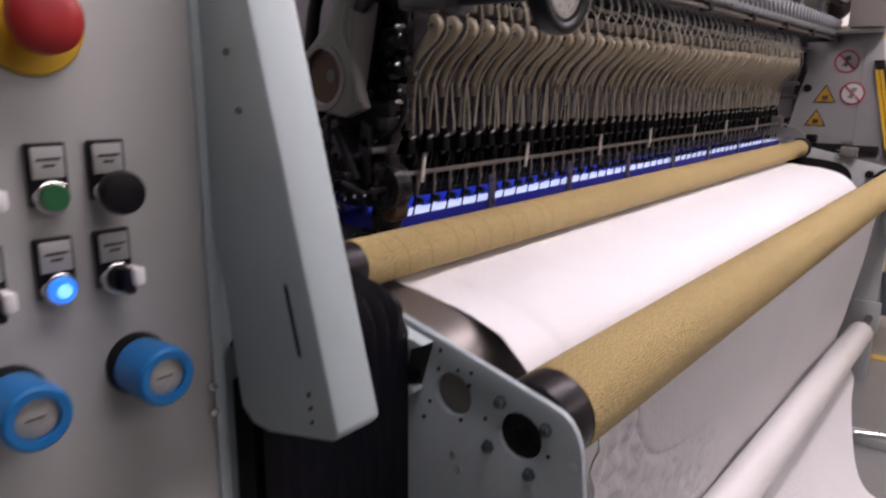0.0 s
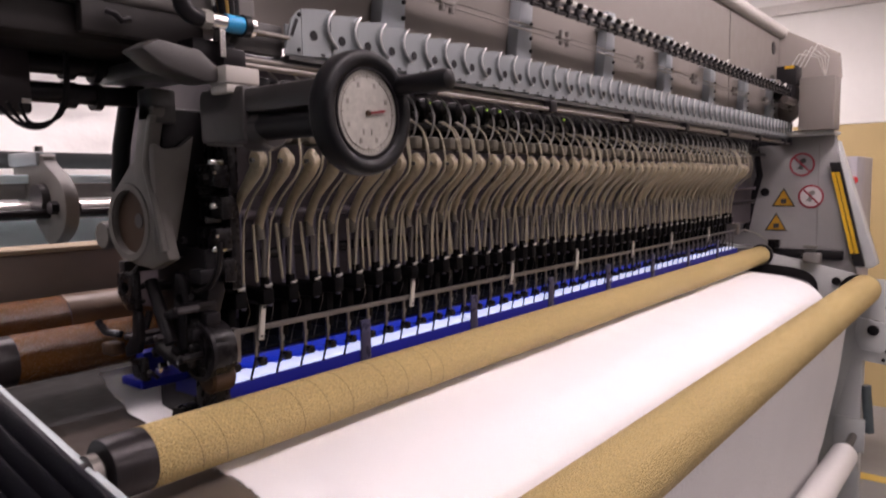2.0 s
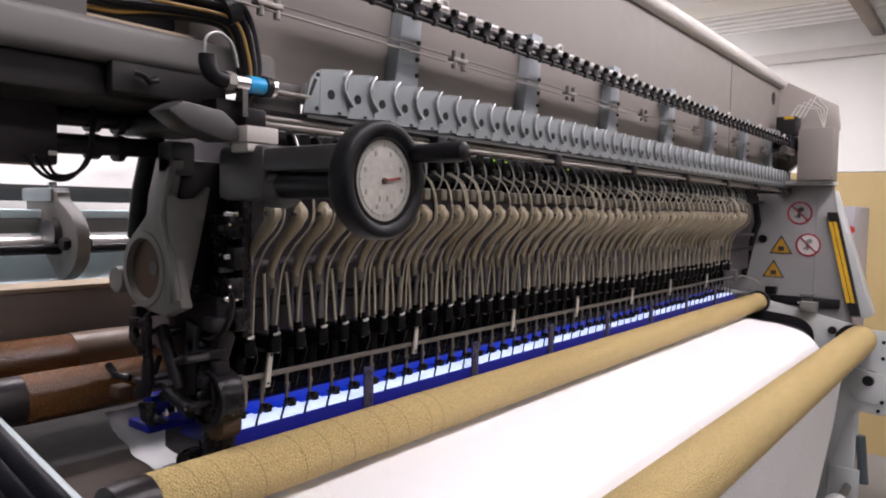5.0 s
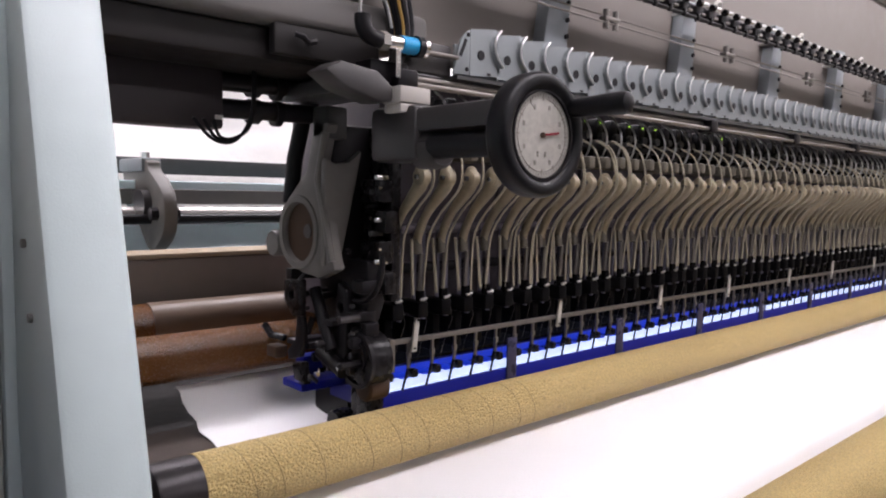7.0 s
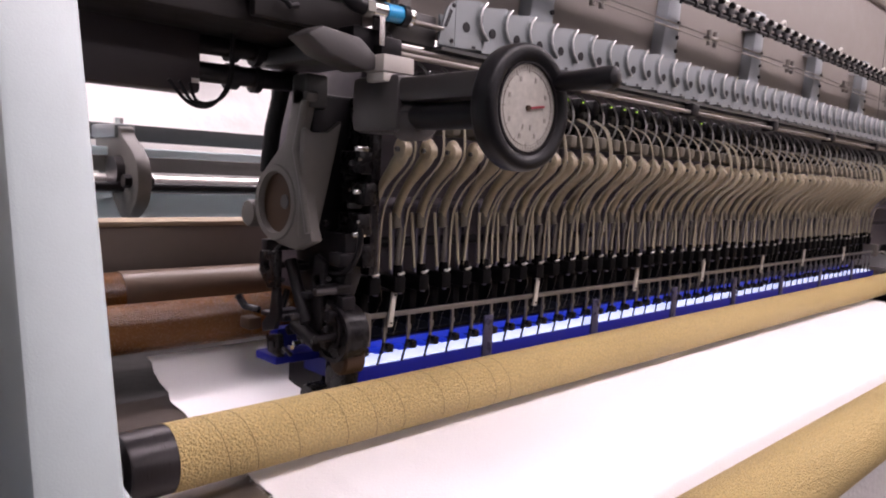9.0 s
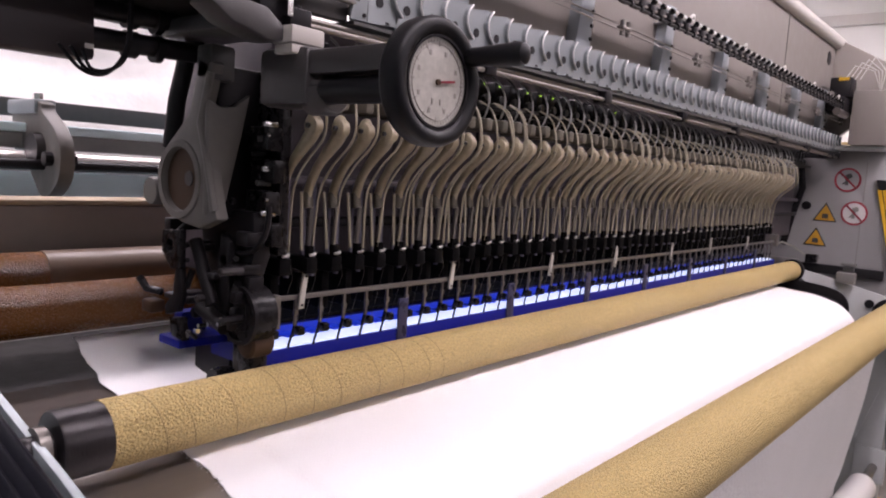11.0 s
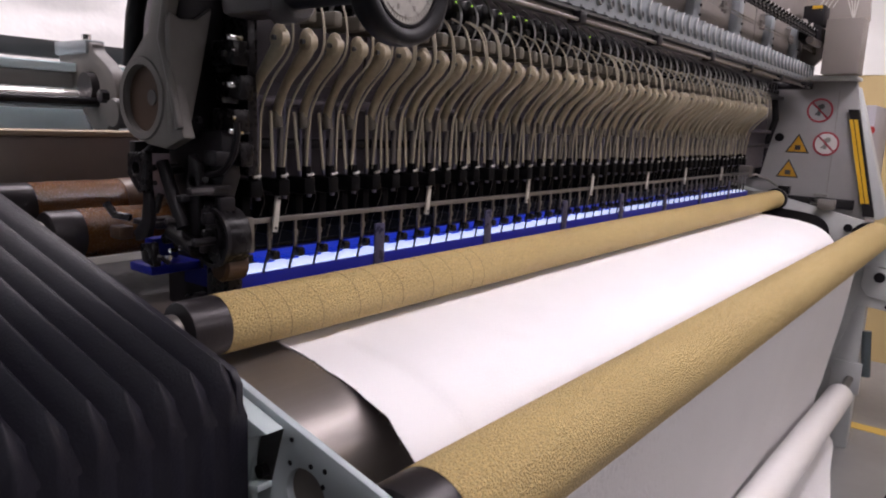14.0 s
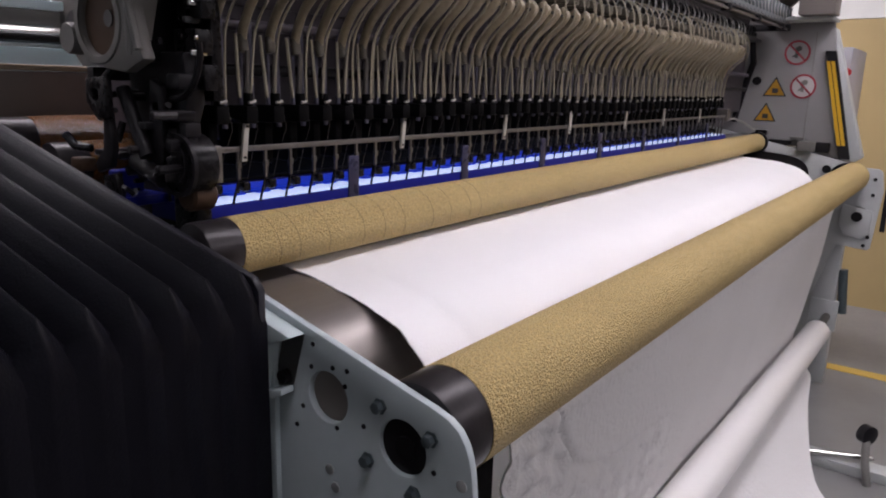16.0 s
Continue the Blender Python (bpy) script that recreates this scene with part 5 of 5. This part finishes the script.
for k in range(70):
    at = min(len(prof) - 2, 36 + int(k * 0.97))
    y, z = prof[at]
    ex = edge_x(at)
    y += rnd.uniform(-0.006, 0.006)
    d, l = rnd.uniform(-0.004, 0.004), rnd.uniform(0.001, 0.0045)
    part("fringe_thread", tube([(ex + 0.006, y, z + 0.0005), (ex - l * 0.5, y + d * 0.4, z - 0.0002), (ex - l, y + d, z - 0.002)], 0.00035, 4), CLOTH, cloth)


prof = smooth_line([(-0.385, 0.925), (-0.42, 0.915), (-0.44, 0.90), (-0.435, 0.86), (-0.428, 0.78), (-0.42, 0.70), (-0.408, 0.60), (-0.395, 0.50), (-0.383, 0.42), (-0.372, 0.36), (-0.380, 0.295), (-0.42, 0.265), (-0.46, 0.21), (-0.52, 0.12), (-0.60, 0.04), (-0.70, 0.014), (-0.90, 0.010)], 10)
run = [0.0]
for (y, z), (v, w) in zip(prof, prof[1:]):
    run.append(run[-1] + math.hypot(v - y, w - z))


def wob2(x, j):
    """Loose drape, with small puckers inside the sewn field near the cloth's edge."""
    below = run[j] - (0.30 - 0.17 * math.exp(-(x - 0.087) / 0.13))
    sewn = min(1, max(0, below / 0.02)) * min(1, max(0, (0.72 - x) / 0.2))
    drape = 0.007 * noise.noise(Vector((x * 2.2, run[j] * 2.5, 7))) + 0.002 * noise.noise(Vector((x * 7, run[j] * 7, 2)))
    pucker = 0.014 * sewn * noise.noise(Vector((x * 24, run[j] * 38, 5)))
    stitch = -0.012 * math.exp(-(below / 0.008) ** 2) * min(1, max(0, (0.62 - x) / 0.15))
    return drape + pucker + stitch


part("hanging_web", sheet(prof, -0.10, lambda j: 2.56 - 0.19 * min(1, max(0, (0.88 - prof[j][1]) / 0.66)) - 0.70 * min(1, max(0, (0.20 - prof[j][1]) / 0.19)), 0.003, 320, wob2), QUILTED, cloth)
spreader = thing("spreader_tube", "white film-wrapped spreader tube on a steel rod", "tube")
part("sleeve", rod((0.0, -0.436, 0.4225), (2.61, -0.436, 0.326), 0.053, 40, bevel=0.004), PLASTICFILM, spreader)
part("rod", rod((2.58, -0.436, 0.328), (2.87, -0.436, 0.340), 0.018, 16), NICKEL, spreader)
part("bracket", box(2.84, 2.86, -0.48, -0.36, 0.27, 0.42, 0.005), GREY, spreader)
part("grip", rod((2.87, -0.495, 0.36), (2.87, -0.475, 0.57), 0.020, 18), BOLTSTEEL, spreader)

# ---- bellows ----
bellows = thing("bellows", "black pleated cloth bellows beside the carriage", "bellows")
FOLDS = 9


def fold_mesh(half):
    bm = bmesh.new()
    path = [(0.42, 1.310), (-0.243, 1.158), (-0.262, 1.128), (-0.258, 1.095), (-0.258, 0.20)]
    rows = []
    for i, (y, z) in enumerate(path):
        oy, oz = ((0, 1), (0.0, 1.0), (-0.55, 0.30), (-0.05, 0), (-0.03, 0))[i]
        row = []
        for dx, k in ((-half, -0.05), (-half * 0.5, 0.48), (-half * 0.10, 0.95), (0, 1), (half * 0.10, 0.95), (half * 0.5, 0.48), (half, -0.05)):
            row.append(bm.verts.new((dx, y + oy * 0.034 * (k - 1), z + oz * 0.034 * (k - 1))))
        rows.append(row)
    for a, b in zip(rows, rows[1:]):
        for k in range(len(a) - 1):
            bm.faces.new((a[k], a[k + 1], b[k + 1], b[k]))
    bmesh.ops.solidify(bm, geom=list(bm.faces), thickness=0.002)
    return bm


folds = []
for k in range(FOLDS):
    folds.append(part("fold", fold_mesh(0.0245), BELLOWS, bellows))
part("end_frame", box(-0.575, -0.560, -0.235, 0.40, 0.2, 1.09), BLACK, bellows)
end_panel = part("end_panel", plate("x", -0.012, 0.010, [(0.42, 1.300), (-0.244, 1.148), (-0.256, 1.134), (-0.258, 0.20), (0.42, 0.20)], 0.003), BELLOWS, bellows)
part("stud", rod((-0.016, -0.246, 1.075), (-0.012, -0.246, 1.075), 0.003, 10), CHROME, end_panel)

# ---- behind the machine ----
roll = thing("batting_web", "thick white batting hanging behind the machine", "batting")
prof = smooth_line([(1.22, 2.2), (1.20, 1.9), (1.22, 1.7), (1.19, 1.5), (1.2, 1.1)], 6)
part("web", sheet(prof, -1.6, 2.9, 0.03, 60, lambda x, j: 0.015 * noise.noise(Vector((x * 3, j * 0.3, 1)))), BATTING, roll)
part("hanger", rod((-1.7, 1.24, 2.21), (3.0, 1.24, 2.21), 0.03, 16), STEEL, roll)
for x in (-1.7, 3.0):
    part("post", box(x - 0.03, x + 0.03, 1.21, 1.27, 0, 2.24), GREY, roll)

# ---- floor items at the far side ----
trolley = thing("roll_stand", "grey floor stand with steel bars and a black knob", "stand")
part("bar", rod((2.55, -0.56, 0.05), (2.62, -0.78, 0.06), 0.012, 12), CHROME, trolley)
part("base", box(2.56, 2.64, -0.85, -0.50, 0.0, 0.04, 0.004), GREY, trolley)
part("tube", tube([(2.52, -0.78, 0.0), (2.54, -0.76, 0.08), (2.60, -0.75, 0.15)], 0.014, 10), CASTGREY, trolley)
part("knob", lathe((2.60, -0.75, 0.16), (-0.6, -0.8, 0), [(0.02, -0.02), (0.035, -0.015), (0.035, 0.015), (0.02, 0.02)], 20), BLACK, trolley)


trolley.location = (-0.43, 0.03, 0)


# ---- movement ----
SLIDE = [(0.0, 0.0), (5.3, 0.0), (5.6, 0.002), (6.0, -0.012), (6.25, -0.052), (6.5, -0.103), (6.75, -0.140), (7.0, -0.154), (7.3, -0.153), (10.1, -0.150), (10.4, -0.140),
         (11.3, -0.078), (12.5, -0.005), (13.0, 0.022), (13.5, 0.060), (14.0, 0.092), (14.5, 0.128), (14.8, 0.148), (15.0, 0.157), (15.3, 0.160), (16.0, 0.160)]


def motions():
    for ob in (carriage, cloth, spreader):
        walk(ob, [(t, pose(s, 0, 0)) for t, s in SLIDE])
    for k, f in enumerate(folds):
        a = (k + 0.5) / FOLDS
        walk(f, [(t, pose(-0.565 + a * (0.222 + s), 0, 0)) for t, s in SLIDE])
    walk(end_panel, [(t, pose(-0.338 + s, 0, 0)) for t, s in SLIDE])


motions()
